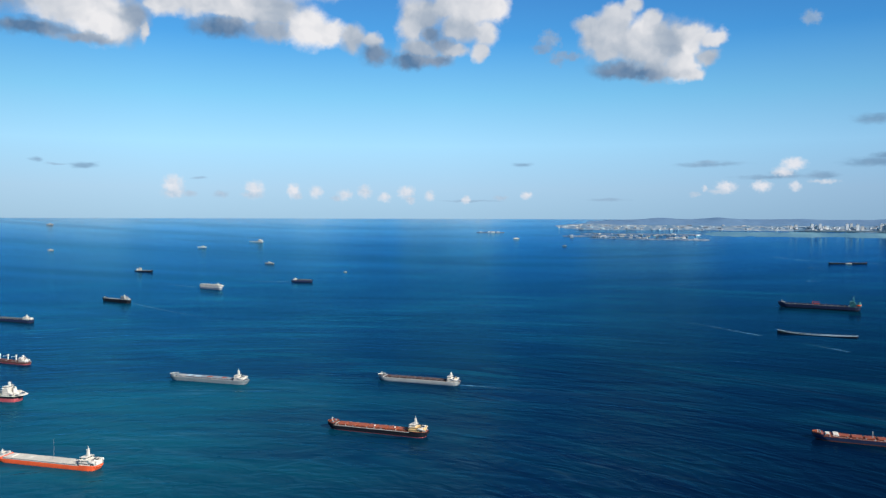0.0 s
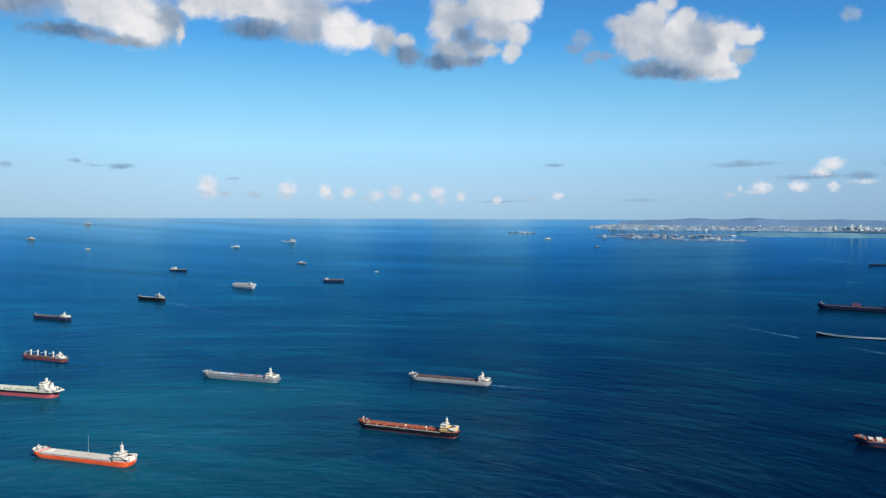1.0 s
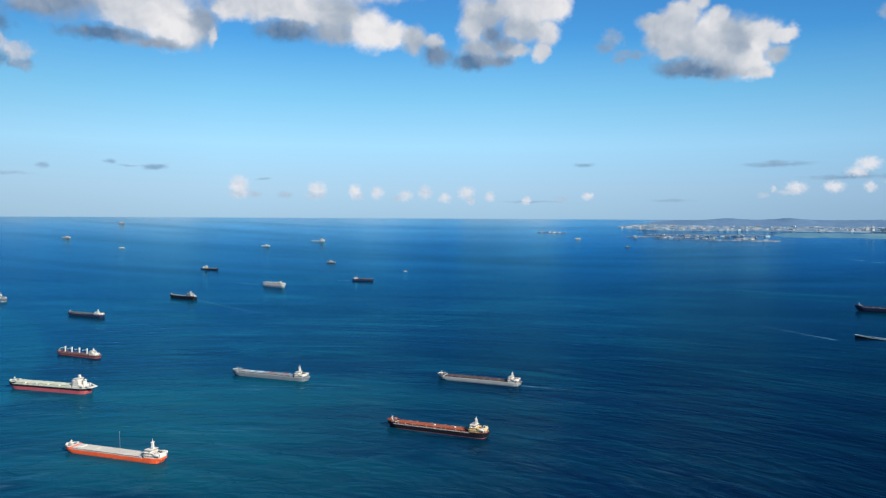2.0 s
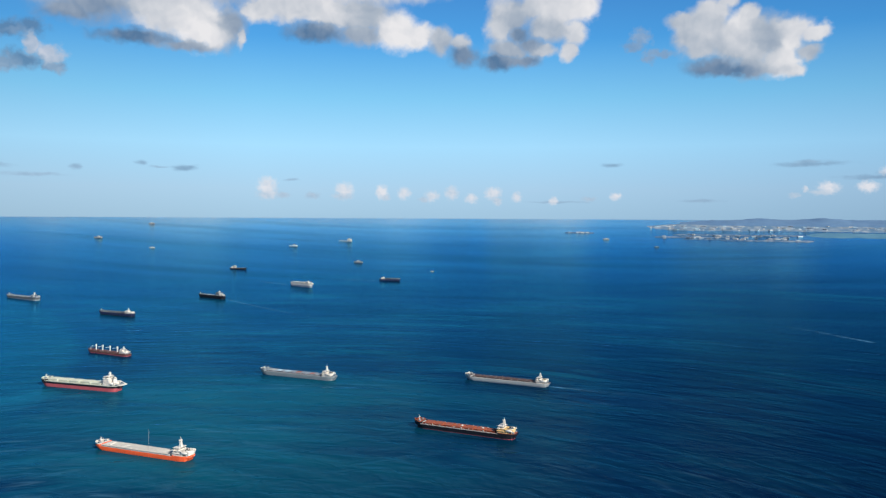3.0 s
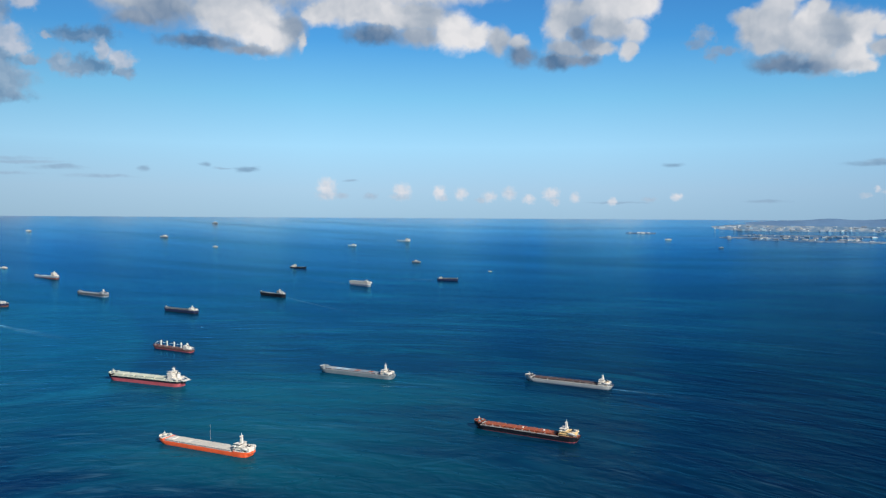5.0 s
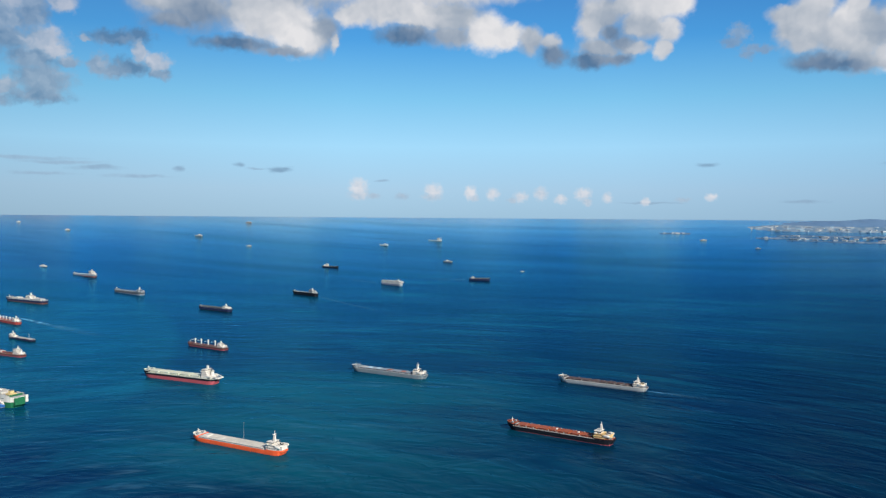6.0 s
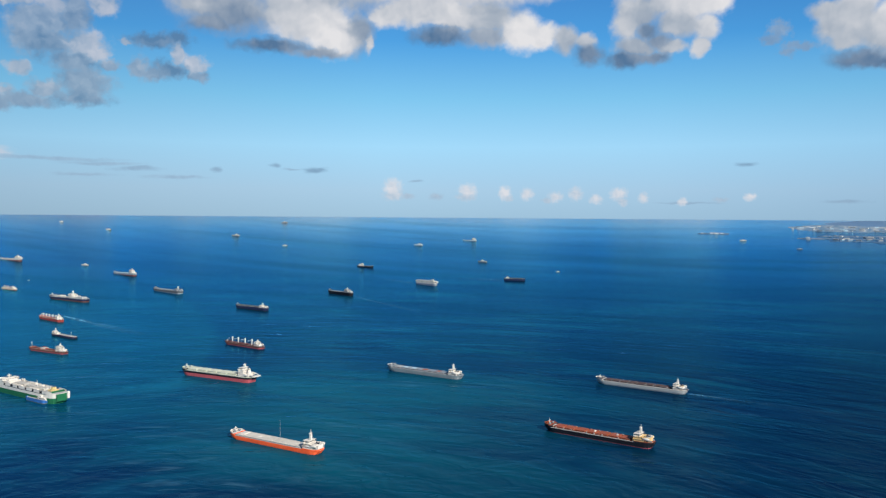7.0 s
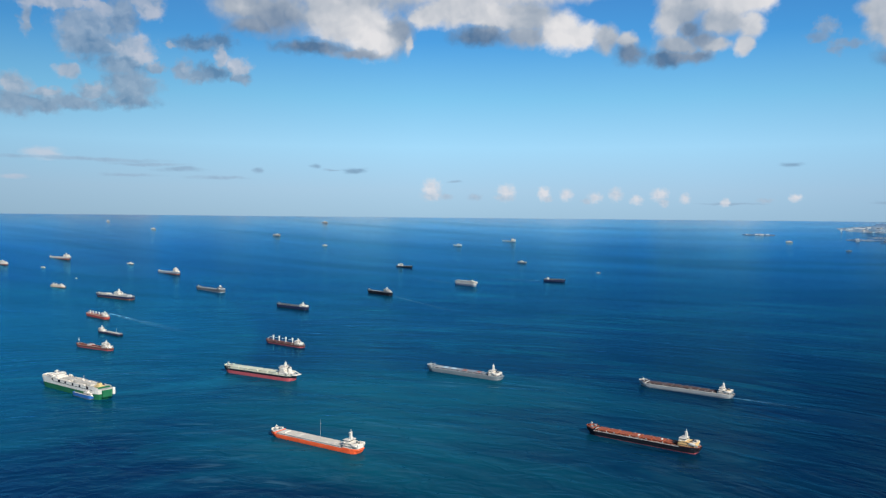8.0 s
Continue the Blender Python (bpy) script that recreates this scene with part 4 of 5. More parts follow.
    funnel = part("funnel", bm, PAINT["yellow"], ship, "buff funnel on its casing")
    bm = bmesh.new()
    box(bm, -0.385 * L, -0.355 * L, -B * 0.12, B * 0.06, zd + 0.034 * L, zd + 0.038 * L, 0.1)
    part("funnel_cap", bm, PAINT["dark_grey"], funnel)
    for u in (-0.425, -0.44):
        bm = bmesh.new()
        box(bm, (u - 0.005) * L, (u + 0.005) * L, -B * 0.40, B * 0.40, zd, zd + 0.010 * L, 0.1)
        part("mooring_winch", bm, PAINT["green"], ship)
    # the stern: green transom, folded white ramp beside it
    bm = bmesh.new()
    box(bm, -0.506 * L, -0.490 * L, -B * 0.28, B * 0.30, 0.02 * L, 0.080 * L, 0.3)
    part("transom", bm, PAINT["green"], ship)
    bm = bmesh.new()
    box(bm, -0.520 * L, -0.497 * L, -B * 0.40, -B * 0.26, 0.036 * L, 0.094 * L, 0.3)
    part("stern_ramp", bm, PAINT["white"], ship, "folded white stern ramp")
    for sgn in (1, -1):
        bm = bmesh.new()
        bmesh.ops.create_uvsphere(bm, u_segments=12, v_segments=8, radius=1.0)
        for v in bm.verts:
            v.co = (0.195 * L + v.co.x * 0.024 * L, sgn * B * 0.44 + v.co.y * 0.009 * L, zd + 0.016 * L + v.co.z * 0.010 * L)
        boat = part("lifeboat", bm, PAINT["white"], ship, "", True)
        for dx in (-0.018, 0.018):
            bm = bmesh.new()
            rod(bm, ((0.195 + dx) * L, sgn * B * 0.40, zd), ((0.195 + dx) * L, sgn * B * 0.40, zd + 0.028 * L), 0.003 * L)
            rod(bm, ((0.195 + dx) * L, sgn * B * 0.40, zd + 0.027 * L), ((0.195 + dx) * L, sgn * B * 0.45, zd + 0.029 * L), 0.0025 * L)
            part("davit", bm, PAINT["white"], boat)
    ship.matrix_world = pose(x, y, sea_z(x, y), 0, 0, heading)
    tagged(ship, "white and green car carrier with a buff funnel at anchor", "ship", "ships at anchor")


def barge(name, label, x, y, heading, L, hull, load, free=0.028, house=None):
    """A low barge: shallow hull with raised ends, sheeted cargo, a small deckhouse aft if asked for."""
    B, deck = 0.15 * L, free * L
    b = new(name)
    build_hull(b, L, B, deck, 0.006 * L, PAINT[hull], PAINT["black"], "")
    part("deck", plate(L, B, deck, -0.5, 0.5, deck, deck + 0.1, 0.2), PAINT["dark_grey"], b)
    part("coaming", rim_strip(L, B, deck, -0.44, 0.40, deck, deck + 0.006 * L, 0.3, 1.2), PAINT[load], b)
    bm = bmesh.new()
    n, m = 40, 8
    grid = []
    for i in range(n + 1):
        u = -0.43 + 0.82 * i / n
        row = []
        for j in range(m + 1):
            v = -1 + 2 * j / m
            w = B * 0.40 * (1 if abs(u) < 0.36 else 0.8)
            zz = deck + 0.003 * L + 0.010 * L * (1 - v * v) * (0.6 + 0.5 * noise.noise((u * 9, v, L)))
            row.append(bm.verts.new((u * L, v * w, zz)))
        grid.append(row)
    for a, c in zip(grid, grid[1:]):
        for j in range(m):
            bm.faces.new((a[j], a[j + 1], c[j + 1], c[j]))
    part("cargo_cover", bm, PAINT["dark_grey"], b, "dark sheeted cargo", True)
    part("raised_bow", plate(L, B, deck, 0.40, 0.5, deck + 0.05, deck + 0.024 * L, 0.05), PAINT[load], b)
    bm = bmesh.new()
    box(bm, -0.49 * L, -0.455 * L, -B * 0.32, B * 0.32, deck, deck + 0.022 * L, 0.2)
    if house:
        box(bm, -0.48 * L, -0.44 * L, -B * 0.25, B * 0.25, deck + 0.022 * L, deck + 0.05 * L, 0.2)
    part("deckhouse", bm, PAINT[house or load], b)
    bm = bmesh.new()
    for u in (-0.47, 0.45):
        rod(bm, (u * L, 0, deck), (u * L, 0, deck + 0.06 * L), 0.003 * L)
    part("mast", bm, PAINT["white"], b)
    b.matrix_world = pose(x, y, sea_z(x, y), 0, 0, heading)
    tagged(b, label, "barge")


def sheered_barge(label, x, y, heading, L):
    """A flooded dumb barge: low amidships, rising to both ends, with a pale gunwale and a sheeted heap aft."""
    b = new("barge")
    n = 48
    us = [-0.5 + i / n for i in range(n + 1)]

    def half(u):
        return 0.050 * L * (1 - min(1.0, abs(2 * u)) ** 5) ** 0.6 + 0.006 * L

    def top(u):
        return L * (0.007 + 0.036 * max(0.0, 2 * u) ** 2.6 + 0.014 * max(0.0, -2 * u) ** 2.0)

    bm = bmesh.new()
    rows = []
    for u in us:
        w, z = half(u), top(u)
        rows.append([bm.verts.new((u * L, yy, zz)) for yy, zz in ((-w * 0.9, -2.0), (-w, z), (-w + 0.8, z), (-w + 0.9, z - 1.0), (w - 0.9, z - 1.0), (w - 0.8, z), (w, z), (w * 0.9, -2.0))])
    for a, c in zip(rows, rows[1:]):
        for j in range(7):
            bm.faces.new((a[j], a[j + 1], c[j + 1], c[j]))
    for row in (rows[0], rows[-1]):
        bm.faces.new(row)
    bmesh.ops.recalc_face_normals(bm, faces=bm.faces)
    part("hull", bm, PAINT["black"], b)
    for side in (-1, 1):
        bm = bmesh.new()
        for u, v in zip(us, us[1:]):
            rod(bm, (u * L, side * (half(u) - 0.3), top(u) + 0.3), (v * L, side * (half(v) - 0.3), top(v) + 0.3), 0.42, n=6)
        part("gunwale", bm, PAINT["pale_blue"], b, "worn pale gunwale")
    bm = bmesh.new()
    m = 8
    grid = []
    for i in range(n + 1):
        u = -0.44 + 0.50 * i / n
        swell = math.sin(math.pi * i / n) ** 0.7
        w = half(u) - 1.6
        grid.append([bm.verts.new((u * L, w * v, top(u) - 0.9 + 2.6 * swell * (1 - v * v) * (0.7 + 0.5 * noise.noise((u * 14, v, 3.0))))) for v in (-1 + 2 * j / m for j in range(m + 1))])
    for a, c in zip(grid, grid[1:]):
        for j in range(m):
            bm.faces.new((a[j], a[j + 1], c[j + 1], c[j]))
    part("cargo_cover", bm, PAINT["slate"], b, "pale grey sheeting over a heap", True)
    bm = bmesh.new()
    rod(bm, (0.46 * L, 0, top(0.46) - 1.0), (0.46 * L, 0, top(0.46) + 2.5), 0.45)
    rod(bm, (-0.47 * L, 0, top(-0.47) - 1.0), (-0.47 * L, 0, top(-0.47) + 2.0), 0.45)
    part("bollard", bm, PAINT["dark_grey"], b)
    b.matrix_world = pose(x, y, sea_z(x, y), 0, 0, heading)
    tagged(b, label, "barge")


def launch(name, label, x, y, heading, L, hull="white", house="white", at=-0.05):
    """A small working boat: hull, deck, two-storey cabin, mast."""
    B, deck = 0.27 * L, 0.085 * L
    b = new(name)
    build_hull(b, L, B, deck, 0.02 * L, PAINT[hull], PAINT["dark_grey"], "")
    part("deck", plate(L, B, deck, -0.5, 0.5, deck, deck + 0.06, 0.15), PAINT["light_grey"], b)
    part("bulwark", rim_strip(L, B, deck, -0.5, 0.5, deck, deck + 0.025 * L, 0.1), PAINT[hull], b)
    bm = bmesh.new()
    box(bm, (at - 0.20) * L, (at + 0.16) * L, -B * 0.36, B * 0.36, deck, deck + 0.075 * L, 0.1, 0.98)
    cabin = part("cabin", bm, PAINT[house], b)
    window_row(cabin, (at - 0.20) * L, (at + 0.16) * L, -B * 0.36, B * 0.36, deck + 0.035 * L, 0.025 * L, 4, 4)
    bm = bmesh.new()
    box(bm, (at - 0.02) * L, (at + 0.12) * L, -B * 0.28, B * 0.28, deck + 0.075 * L, deck + 0.125 * L, 0.1, 0.95)
    part("wheelhouse", bm, PAINT[house], b)
    bm = bmesh.new()
    rod(bm, (at * L, 0, deck + 0.125 * L), (at * L, 0, deck + 0.22 * L), 0.007 * L, 0.004 * L)
    rod(bm, (at * L, -0.04 * L, deck + 0.19 * L), (at * L, 0.04 * L, deck + 0.19 * L), 0.004 * L)
    part("mast", bm, PAINT["white"], b)
    b.matrix_world = pose(x, y, sea_z(x, y), 0, 0, heading)
    tagged(b, label, "boat")


def cfg(**kw):
    base = dict(hull="black", boot="red", deck="brown", hatch="brown", house="white")
    base.update(kw)
    return base


# the large ships that lie nearest
cargo_ship("orange bulk carrier with pale grey hatches and white house", "ship", -411, 800, 165, 128,
           cfg(hull="orange", boot="orange", deck="sand_grey", hatch="sand_grey", coaming="light_grey", rail="orange", bulwark="white", foredeck="white", free=0.030, poop=0.010, shelter=True,
               hatches=9, hatch_gap=0.06, hatch_w=0.82, hatch_h=0.014, house_at=-0.345, tiers=2, house_len=0.10, mast=0.085, foremast=0.045,
               poles=((-0.06, 0.18, 0.0009),), mast_at=0.25, blocks=((0.34, 0.03, 0.04, 0.02, "white"), (0.16, 0.012, 0.02, 0.016, "white"))))
cargo_ship("black bulk carrier with rust-red decks and cream house", "ship", -79, 926, 161, 131,
           cfg(hull="black", boot="maroon", deck="brick", hatch="brick", house="buff", bridge="white", funnel="light_grey", panes=0.3, bulwark="brick", rail="sand_grey", boot_h=0.006, free=0.040, poop=0.008, hatches=7, house_at=-0.335, tiers=2, house_len=0.095,
               mast=0.075, blocks=((0.02, 0.007, 0.016, 0.020, "white"), (-0.18, 0.007, 0.010, 0.024, "white"), (0.395, 0.012, 0.032, 0.012, "sand_grey")), foredeck="brick"))
cargo_ship("grey bulk carrier with slate hatches and white house", "ship", -366, 1206, 163.6, 139,
           cfg(hull="sea_grey", boot="grey", deck="slate", hatch="slate", coaming="umber", rail="pale_grey", hatches=9, house_at=-0.35, tiers=2, house_len=0.07, funnel="light_grey",
               blocks=((0.33, 0.035, 0.035, 0.018, "light_grey"), (0.24, 0.025, 0.03, 0.018, "pale_blue"), (0.13, 0.03, 0.03, 0.018, "pale_blue"), (-0.02, 0.03, 0.03, 0.016, "brick"), (-0.20, 0.025, 0.03, 0.016, "brick")), mast=0.075, foremast=0.025, free=0.038, poles=((0.44, 0.055, 0.0014), (0.395, 0.05, 0.0014))))
cargo_ship("pale grey bulk carrier under way with dark brown hatches", "ship", -38, 1205, 161.4, 137,
           cfg(hull="pale_grey", boot="grey", deck="umber", hatch="umber", coaming="dark_grey", rail="white", funnel="cream", hatches=8, house_at=-0.36, tiers=2, house_len=0.07,
               mast=0.06, foremast=0.04, free=0.038, kind="bulk_carrier"), "ships under way")
cargo_ship("maroon bulk carrier riding high with pale green hatches", "ship", -655, 1086, 168.5, 141,
           cfg(hull="black", boot="maroon", deck="pale_green", hatch="pale_green", rail="pale_green", boot_h=0.034, free=0.054, hatches=5, hatch_h=0.022, house_at=-0.325,
               house_len=0.085, tiers=4, panes=0.16, mast=0.050, foremast=0.045, beam=0.15, gantry=True))
car_carrier(-834, 907, 162.5, 157)
launch("bunker_boat", "blue bunkering boat alongside the car carrier", -797, 884, 162.5, 46, "blue", "white", -0.26)
cargo_ship("red-brown cargo ship with white deck cranes and house", "ship", -761, 1349, 160, 105,
           cfg(hull="brown", boot="maroon", deck="brown", hatch="brown", house="white", hatches=5, cranes=(-0.20, -0.02, 0.16, 0.32), crane_h=0.10, house_at=-0.31, tiers=3, mast=0.05))
cargo_ship("red cargo ship with five white deck cranes", "ship", -1352, 1520, 157, 104,
           cfg(hull="red", boot="red", deck="sand_grey", hatch="brick", rail="red", hatches=5, cranes=(-0.22, -0.08, 0.08, 0.22, 0.36), crane_h=0.075, reach=0.08, house_at=-0.31, tiers=3, free=0.05), "ships under way")
cargo_ship("dark supply ship with white house forward", "ship", -1150, 1331, 160, 87,
           cfg(hull="navy", boot="black", deck="brown", hatch="light_grey", hatches=4, house_at=0.42, house_len=0.12, hold=(-0.45, 0.2), tiers=3, mast=0.08, poles=((-0.3, 0.12, 0.006),)))
cargo_ship("dark red tanker with white house aft", "ship", -1058, 1188, 168, 99,
           cfg(hull="brown", boot="maroon", deck="brick", hatch="brown", tanker=True, house_at=-0.27, house_len=0.12, tiers=4, foremast=0.11, blocks=((0.1, 0.05, 0.05, 0.03, "sand_grey"),)))
cargo_ship("dark blue cargo ship with white house aft", "ship", -1024, 1847, 160, 120,
           cfg(hull="navy", boot="black", deck="dark_grey", hatch="dark_grey", hatches=6, tiers=2, house_at=-0.29, house_len=0.11, free=0.06, hatch_h=0.022, mast=0.06))
cargo_ship("black cargo ship with grey house and thin wake", "ship", -946, 2245, 152, 114,
           cfg(hull="black", boot="black", deck="dark_grey", hatch="slate", house="light_grey", tiers=4, house_at=-0.22, house_len=0.16, free=0.075, kind="cargo_ship"), "ships under way")
cargo_ship("white ferry with blue-grey sides and long cabin decks", "ferry", -777, 2594, 152, 100,
           cfg(hull="white", boot="slate", boot_h=0.05, deck="white", hatch="white", hatches=3, hatch_h=0.05, hatch_w=0.86, hatch_gap=0.02, house_at=-0.22, house_len=0.22, tiers=3, free=0.105, kind="ferry"), "ships under way")
cargo_ship("dark cargo ship with white house under way", "ship", -509, 2805, -5, 80,
           cfg(hull="navy", boot="black", deck="dark_grey", hatch="dark_grey", hatches=4, hatch_h=0.04, house_at=-0.26, house_len=0.10, tiers=3, free=0.085), "ships under way")
cargo_ship("dark cargo ship with tall white house", "ship", -1150, 2984, -6, 74,
           cfg(hull="black", boot="black", deck="dark_grey", hatch="slate", hatches=4, house_at=-0.12, house_len=0.20, tiers=6, free=0.05))
cargo_ship("white-housed bulk carrier with pale deck", "ship", -1854, 2427, 164, 121,
           cfg(hull="slate", boot="brown", deck="light_grey", hatch="pale_blue", hatches=6, house_at=-0.26, house_len=0.14, tiers=5, free=0.05))
cargo_ship("pale blue-grey bulk carrier at anchor", "ship", -1459, 2114, 157, 146,
           cfg(hull="dark_grey", boot="slate", deck="grey", hatch="slate", house="slate", hatches=7, house_at=-0.33, tiers=2, free=0.045))
cargo_ship("dark passenger cargo ship with white house amidships", "ship", -1589, 1848, 165.5, 164,
           cfg(hull="navy", boot="brown", deck="grey", hatch="light_grey", hatches=5, house="white", house_at=-0.05, house_len=0.13, tiers=3, free=0.045, boot_h=0.016, rail="light_grey",
               blocks=((-0.32, 0.10, 0.05, 0.03, "light_grey"), (0.22, 0.07, 0.05, 0.03, "sand_grey"))))
cargo_ship("cream-hulled offshore ship with stacked decks", "ship", -1919, 1977, 166, 74,
           cfg(hull="cream", boot="brown", deck="sand_grey", hatch="cream", house="white", hatches=3, hatch_h=0.06, house_at=-0.16, house_len=0.20, tiers=4, cranes=(0.30, 0.08), crane_h=0.13))
cargo_ship("white-housed tanker low in the water", "ship", -2407, 2482, 176, 107,
           cfg(hull="light_grey", boot="brown", deck="light_grey", hatch="sand_grey", hatches=5, house_at=-0.24, house_len=0.2, tiers=5, free=0.05))
cargo_ship("white cargo ship at anchor", "ship", -2469, 2260, 176, 87,
           cfg(hull="white", boot="brown", deck="light_grey", hatch="sand_grey", hatches=3, house_at=-0.05, house_len=0.3, tiers=5))
cargo_ship("pale cargo ship with white house far off", "ship", -925, 3846, 166, 76,
           cfg(hull="pale_blue", boot="grey", deck="light_grey", hatch="light_grey", hatches=4, house_at=-0.18, house_len=0.22, tiers=7, free=0.04, mast=0.05))
cargo_ship("dark blue tanker with red deck gear", "ship", 1039, 2140, 150, 208,
           cfg(hull="navy", boot="black", deck="dark_grey", hatch="navy", rail="navy", bulwark="navy", pipes="navy", house="teal", bridge="teal", tanker=True, house_at=-0.36, house_len=0.095, tiers=3, free=0.048, mast=0.07, mast_paint="teal", boat="orange"))
cargo_ship("navy bulk carrier with rust-red deck and white lockers", "ship", 496, 881, 158, 132,
           cfg(hull="navy", boot="brick", deck="brick", hatch="brick", rail="brick", hatches=7, foremast=0.03, boot_h=0.008, poles=((0.02, 0.07, 0.005),),
               blocks=((0.375, 0.018, 0.035, 0.022, "white"), (0.310, 0.024, 0.05, 0.024, "white"))))
sheered_barge("low dark barge with pale gunwales and grey sheeting", 815, 1684, 154.5, 159)
barge("barge", "long low dark barge beside a white tug", 1584, 3117, 164, 68, "black", "dark_grey", 0.045)
barge("barge", "dark barge with a brown load beside a tug", 1655, 3096, 164, 66, "black", "brown", 0.05, "brown")
launch("tugboat", "small white tug between two dark barges", 1619, 3096, 164, 24)

# boats and ships far off
launch("motor_launch", "small white launch under way", -729, 3263, 168, 42, "grey", "white", 0.0)
launch("motor_launch", "white patrol boat far off", -1126, 3628, 170, 46, "pale_blue", "white", -0.15)
launch("motor_launch", "white boat far off on the open sea", -2057, 3534, 168, 46, "light_grey", "white", -0.12)
launch("motor_launch", "small white boat far off", -1701, 3366, 172, 28)
launch("motor_launch", "white boat close to the horizon", -2071, 4094, 172, 38, "light_grey", "white")
launch("motor_launch", "white boat with a short wake", -2112, 2532, 170, 34)
launch("motor_launch", "tiny white boat off the anchorage", -2294, 2289, 172, 22)
launch("motor_launch", "tiny white boat near the anchorage", -2026, 2166, 172, 9)
launch("motor_launch", "white boat near the horizon", -2669, 3361, 172, 32)
launch("motor_launch", "white boat on the horizon", -3022, 3440, 172, 26)
launch("pilot_boat", "small grey boat off the land", 594, 3801, 175, 24, "slate", "light_grey")
launch("motor_launch", "tiny white boat under way", -389, 3083, 175, 15)
launch("motor_launch", "small pale boat off the land", 382, 4055, 175, 32)


# ---- wakes and foam ----
def wake(label, x, y, heading, length, w0, w1, strength=1.0, bend=0.0):
    """Foam astern of a moving hull, or a drift line; heading is the way it trails."""
    verts, faces, foam = [], [], []
    n, m = 70, 6
    for i in range(n + 1):
        s = i / n
        a = radians(heading) + bend * s
        cx, cy = x + math.cos(a) * length * s, y + math.sin(a) * length * s
        w = (w0 + (w1 - w0) * s) * (0.8 + 0.5 * noise.noise((s * 7, x, y)))
        off = 3.0 * noise.noise((s * 5, y, x)) * s
        for j in range(m + 1):
            v = -1 + 2 * j / m
            px, py = cx - math.sin(a) * (w * v + off), cy + math.cos(a) * (w * v + off)
            verts.append((px, py, sea_z(px, py) + 0.25))
            foam.append((1 - v * v) * min(1, s * 12 + 0.5) * (1 - s) ** 2.0 * strength)
    for i in range(n):
        for j in range(m):
            a = i * (m + 1) + j
            faces.append((a, a + 1, a + m + 2, a + m + 1))
    me = bpy.data.meshes.new("wake")
    me.from_pydata(verts, [], faces)
    me.attributes.new("foam", "FLOAT", "POINT").data.foreach_set("value", foam)
    me.materials.append(FOAM)
    ob = new("wake", me)
    ob.visible_shadow = False
    tagged(ob, label, "wake", kind="stuff")


wake("broad fading wake far behind the grey bulk carrier", 40, 1179, -19, 230, 9, 26, 0.12)
wake("white churned water close astern of the bulk carrier", 25, 1184, -17, 95, 3.5, 6, 0.95)
wake("white wake astern of the red cargo ship", -1398, 1596, -27, 500, 6, 30, 1.3)
wake("thin wake astern of the black cargo ship", -895, 2225, -46, 620, 4, 8, 0.75, 0.06)
wake("faint wake astern of the dark cargo ship", -550, 2809, 178, 300, 6, 16, 0.9)
wake("faint wake astern of the ferry", -835, 2630, 152, 260, 6, 14, 0.8)
wake("wake of a white launch", -2086, 2529, -8, 160, 4, 12, 0.3)

wake("small white bow wave of the dark blue tanker", 934, 2192, -42, 44, 6, 5, 2.0)
wake("soft drift line of foam on the water", 691, 1673, 114, 315, 8, 22, 0.6)
wake("soft drift line of foam on the water", 778, 1475, 110, 133, 9, 15, 0.45)
wake("soft drift line of foam on the water", 812, 2743, 1, 70, 9, 15, 0.45)
wake("soft drift line of foam on the water", 1298, 2765, -4, 58, 9, 15, 0.8)
wake("soft drift line of foam on the water", 1460, 3283, 127, 143, 9, 15, 0.8)
wake("soft drift line of foam on the water", 1469, 3250, -39, 141, 9, 15, 0.8)
wake("soft drift line of foam on the water", 1439, 3058, -15, 61, 9, 15, 0.45)
wake("soft drift line of foam on the water", 1712, 3090, -75, 64, 9, 15, 0.45)

# ---- the land on the horizon ----
ROUND = 1.2  # degrees by which the land's own bearings are turned


def terrain(name, label, b0, b1, c0, c1, height, mat, seed, ragged=0.35, nb=160, nc=14, category="land", humps=()):
    """A low strip of land on the sea's rim, with a ragged shore."""
    bm = bmesh.new()
    grid = []
    for i in range(nb + 1):
        s = i / nb
        b = ROUND + b0 + (b1 - b0) * s
        end = min(1.0, s * 14, (1 - s) * 14)
        shore = noise.fractal((s * 17, seed, 0), 1.0, 2.0, 4) * ragged
        row = []
        for j in range(nc + 1):
            v = j / nc
            c = c0 + (c1 - c0) * (0.5 + (v - 0.5) * (1 + shore) * (0.25 + 0.75 * end))
            h = height * (0.55 + 0.45 * abs(noise.fractal((s * 9 + seed, v * 3, 1), 0.9, 2.1, 5))) * math.sin(math.pi * v) ** 0.5 * end
            if humps:
                h *= 0.3 + sum(a * math.exp(-((b - ROUND - at) / w) ** 2) for at, w, a in humps)
            row.append(bm.verts.new(far(b, min(c, RIM - 4), h - 0.6 if 0 < j < nc else -3)))
        grid.append(row)
    for a, c in zip(grid, grid[1:]):
        for j in range(nc):
            bm.faces.new((a[j], c[j], c[j + 1], a[j + 1]))
    bmesh.ops.recalc_face_normals(bm, faces=bm.faces)
    ob = link_mesh(name, bm, mat, smooth=True)
    tagged(ob, label, category, kind="structure")


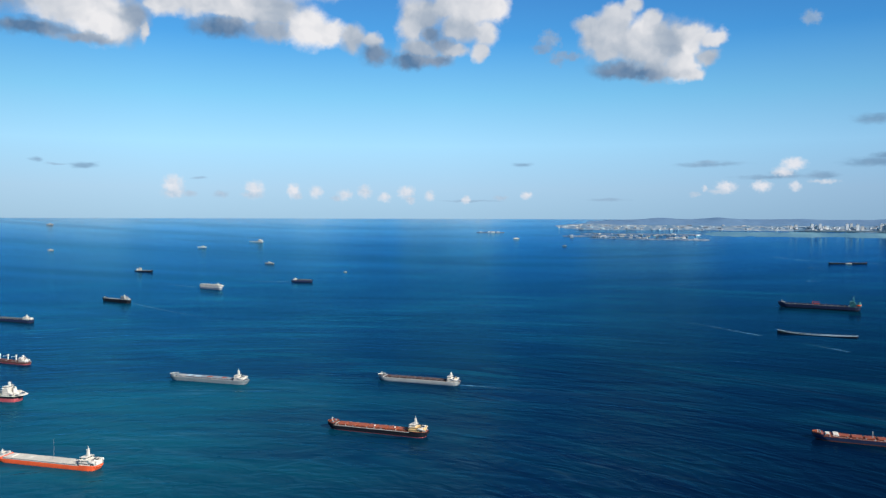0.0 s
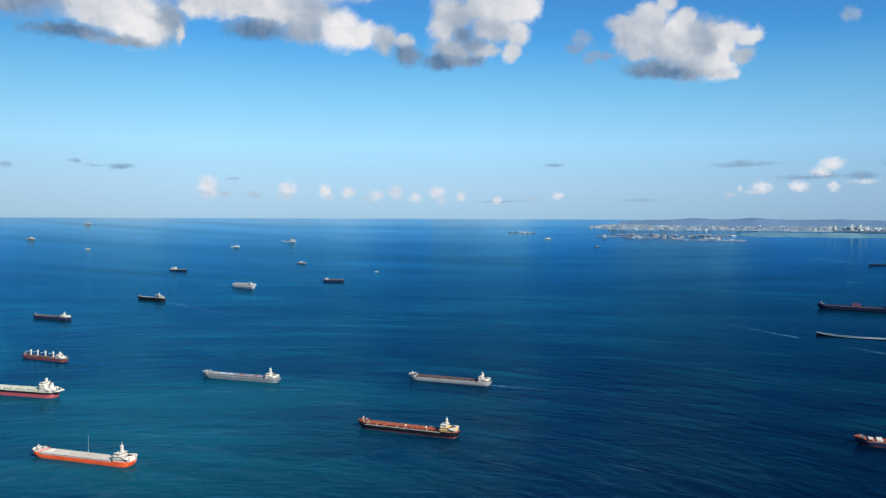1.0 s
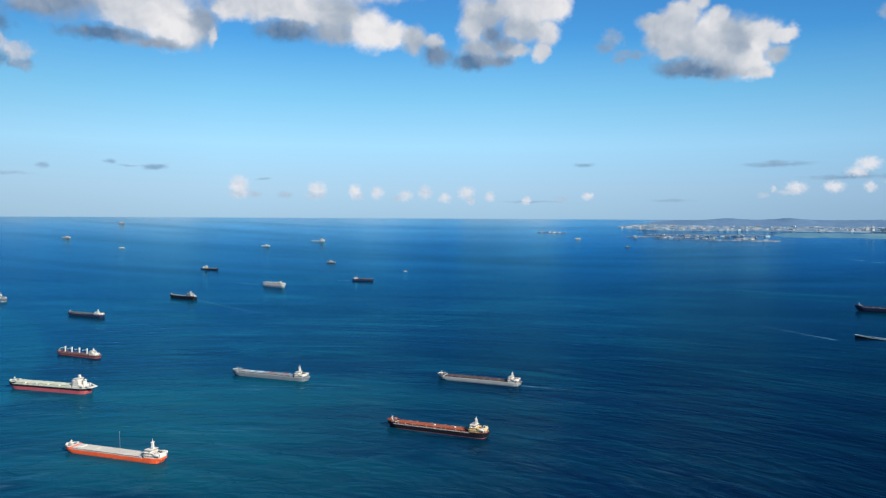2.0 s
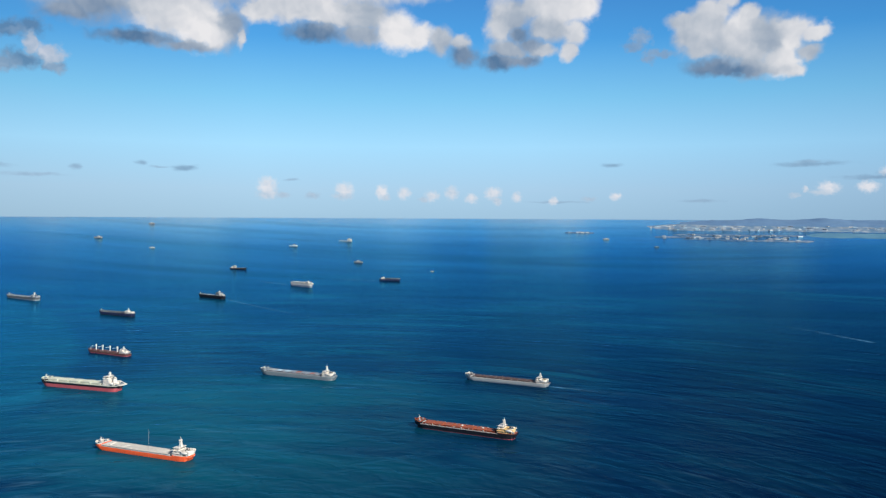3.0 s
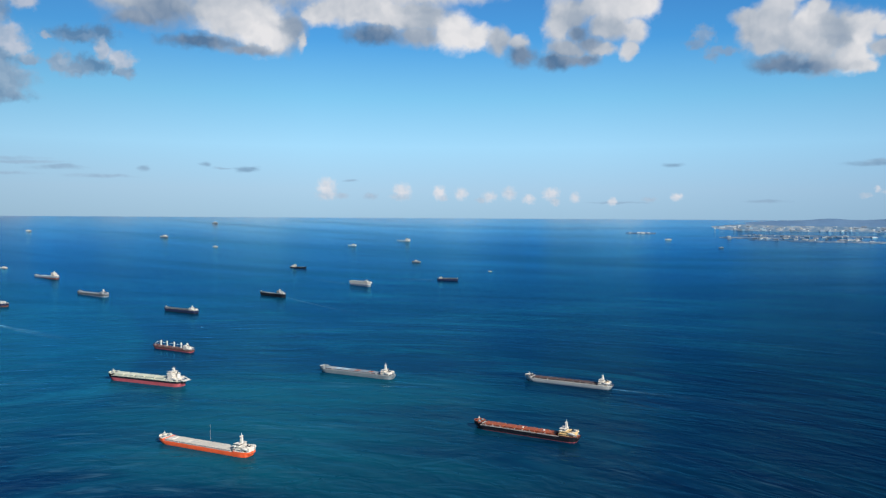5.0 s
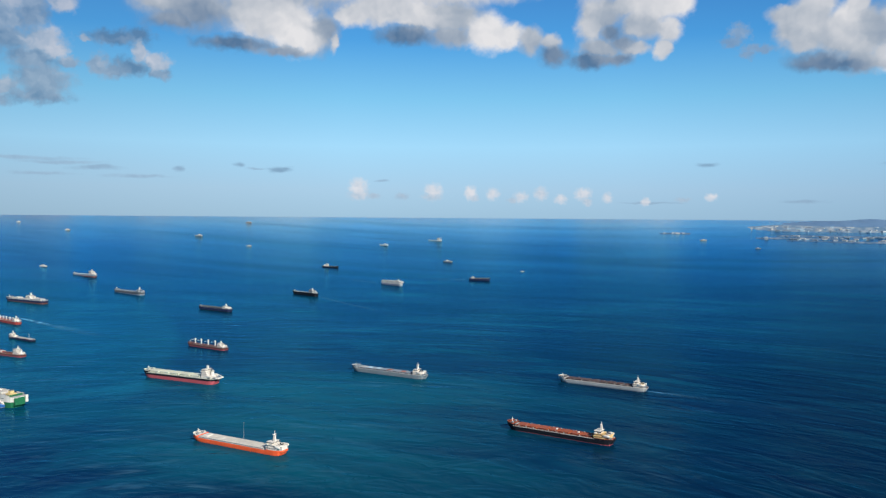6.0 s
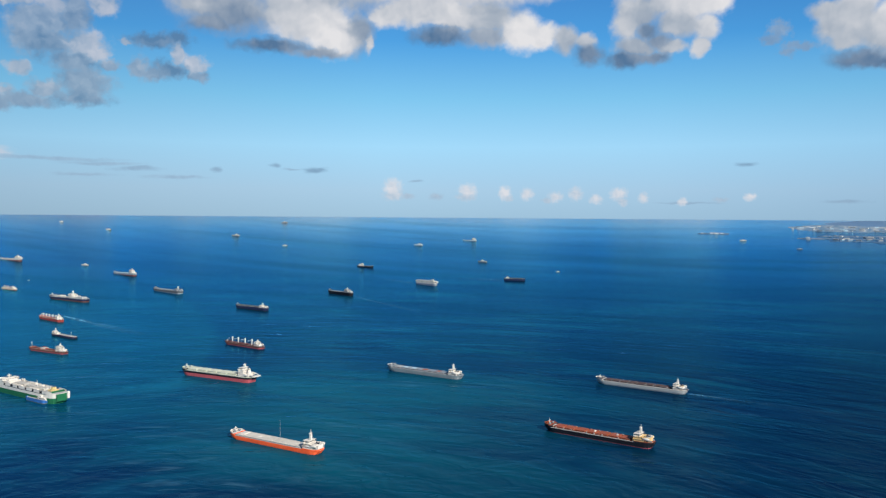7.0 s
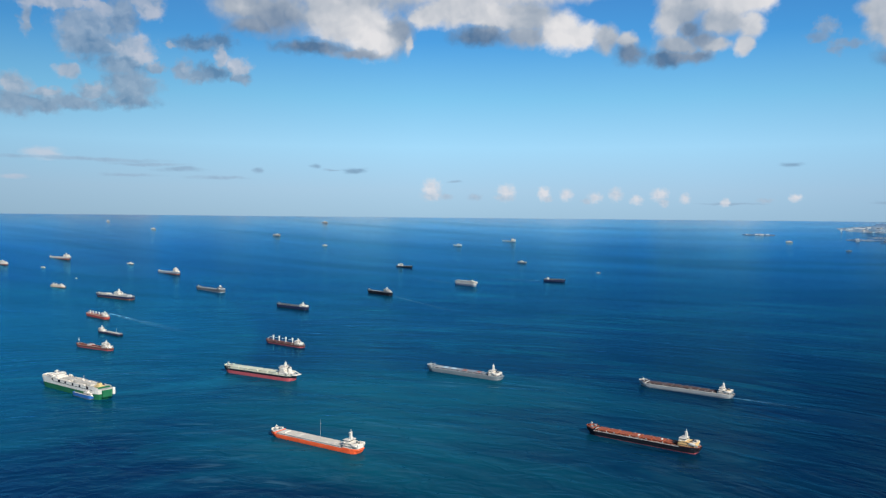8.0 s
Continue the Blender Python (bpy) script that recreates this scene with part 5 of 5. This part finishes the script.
terrain("hills", "low wooded hills behind the coast, tinted blue for haze", 9.0, 44, 4600, 4850, 36, HAZY_HILL, 3.1, 0.1, 240, 12, "hills", ((14.2, 2.2, 0.40), (18.6, 2.4, 0.60), (23.4, 2.2, 0.42), (28.5, 3.0, 0.30), (34, 4, 0.45), (41, 4, 0.3)))
terrain("coast", "built-up coastal plain of pale sheds and trees", 6.5, 44, 4400, 4700, 4, HAZY_COAST, 5.3, 0.18, 260, 14, "coast")
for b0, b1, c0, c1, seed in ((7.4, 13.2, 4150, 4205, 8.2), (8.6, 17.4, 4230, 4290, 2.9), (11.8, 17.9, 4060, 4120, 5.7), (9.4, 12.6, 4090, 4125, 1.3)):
    terrain("harbour_land", "grey reclaimed harbour land with pale quays", b0, b1, c0, c1, 4, HAZY_QUAY, seed, 0.6, 160, 8, "island")
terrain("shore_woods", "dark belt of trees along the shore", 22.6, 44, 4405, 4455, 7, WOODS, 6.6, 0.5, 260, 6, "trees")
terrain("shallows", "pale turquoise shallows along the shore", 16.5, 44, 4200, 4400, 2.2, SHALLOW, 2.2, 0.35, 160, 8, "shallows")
terrain("islet", "flat islet with white tanks far off", 1.2, 3.4, 4270, 4320, 3, HAZY_QUAY, 4.4, 0.4, 90, 8, "island")


def warehouse(bearing, c, w, d, h, colour, turn):
    """A long shed with a pitched roof."""
    p = far(bearing + ROUND, c)
    ob = new("warehouse")
    bm = bmesh.new()
    box(bm, -w / 2, w / 2, -d / 2, d / 2, -3, h)
    part("wall", bm, PAINT[colour], ob)
    bm = bmesh.new()
    v = [bm.verts.new(q) for q in ((-w / 2 - 1, -d / 2 - 1, h), (w / 2 + 1, -d / 2 - 1, h), (w / 2 + 1, d / 2 + 1, h), (-w / 2 - 1, d / 2 + 1, h), (-w / 2 - 1, 0, h * 1.4), (w / 2 + 1, 0, h * 1.4))]
    for f in ((0, 1, 5, 4), (3, 4, 5, 2), (0, 4, 3), (1, 2, 5), (0, 3, 2, 1)):
        bm.faces.new([v[i] for i in f])
    part("roof", bm, PAINT["haze_grey" if colour == "haze_white" else colour], ob)
    ob.matrix_world = pose(p.x, p.y, p.z + 1.0, 0, 0, turn)
    tagged(ob, "pale industrial shed on the far shore", "warehouse", "sheds on the far shore")


def tower_block(bearing, c, w, d, storeys, colour, turn):
    """A distant block of flats with its storeys of windows, parapet and lift house."""
    p = far(bearing + ROUND, c)
    h = storeys * 3.2
    ob = new("apartment_block")
    bm = bmesh.new()
    box(bm, -w / 2, w / 2, -d / 2, d / 2, -4, h)
    part("wall", bm, PAINT[colour], ob)
    bm = bmesh.new()
    box(bm, -w / 2 - 0.3, w / 2 + 0.3, -d / 2 - 0.3, d / 2 + 0.3, h, h + 1.0)
    box(bm, -w * 0.15, w * 0.2, -d * 0.25, d * 0.2, h + 1.0, h + 4.5)
    part("roof", bm, PAINT["haze_grey"], ob)
    for i in range(storeys):
        bm = bmesh.new()
        z = i * 3.2 + 1.0
        n = max(3, int(w / 4))
        for k in range(n):
            cx = -w / 2 + w * (k + 0.5) / n
            box(bm, cx - 1.1, cx + 1.1, -d / 2 - 0.08, -d / 2 + 0.1, z, z + 1.5)
        tagged(part("window_row", bm, PAINT["haze_grey"], ob), kind="stuff")
    ob.matrix_world = pose(p.x, p.y, p.z + 1.0, 0, 0, turn)
    tagged(ob, "pale high-rise block of flats by the sea", "building", "blocks by the sea")


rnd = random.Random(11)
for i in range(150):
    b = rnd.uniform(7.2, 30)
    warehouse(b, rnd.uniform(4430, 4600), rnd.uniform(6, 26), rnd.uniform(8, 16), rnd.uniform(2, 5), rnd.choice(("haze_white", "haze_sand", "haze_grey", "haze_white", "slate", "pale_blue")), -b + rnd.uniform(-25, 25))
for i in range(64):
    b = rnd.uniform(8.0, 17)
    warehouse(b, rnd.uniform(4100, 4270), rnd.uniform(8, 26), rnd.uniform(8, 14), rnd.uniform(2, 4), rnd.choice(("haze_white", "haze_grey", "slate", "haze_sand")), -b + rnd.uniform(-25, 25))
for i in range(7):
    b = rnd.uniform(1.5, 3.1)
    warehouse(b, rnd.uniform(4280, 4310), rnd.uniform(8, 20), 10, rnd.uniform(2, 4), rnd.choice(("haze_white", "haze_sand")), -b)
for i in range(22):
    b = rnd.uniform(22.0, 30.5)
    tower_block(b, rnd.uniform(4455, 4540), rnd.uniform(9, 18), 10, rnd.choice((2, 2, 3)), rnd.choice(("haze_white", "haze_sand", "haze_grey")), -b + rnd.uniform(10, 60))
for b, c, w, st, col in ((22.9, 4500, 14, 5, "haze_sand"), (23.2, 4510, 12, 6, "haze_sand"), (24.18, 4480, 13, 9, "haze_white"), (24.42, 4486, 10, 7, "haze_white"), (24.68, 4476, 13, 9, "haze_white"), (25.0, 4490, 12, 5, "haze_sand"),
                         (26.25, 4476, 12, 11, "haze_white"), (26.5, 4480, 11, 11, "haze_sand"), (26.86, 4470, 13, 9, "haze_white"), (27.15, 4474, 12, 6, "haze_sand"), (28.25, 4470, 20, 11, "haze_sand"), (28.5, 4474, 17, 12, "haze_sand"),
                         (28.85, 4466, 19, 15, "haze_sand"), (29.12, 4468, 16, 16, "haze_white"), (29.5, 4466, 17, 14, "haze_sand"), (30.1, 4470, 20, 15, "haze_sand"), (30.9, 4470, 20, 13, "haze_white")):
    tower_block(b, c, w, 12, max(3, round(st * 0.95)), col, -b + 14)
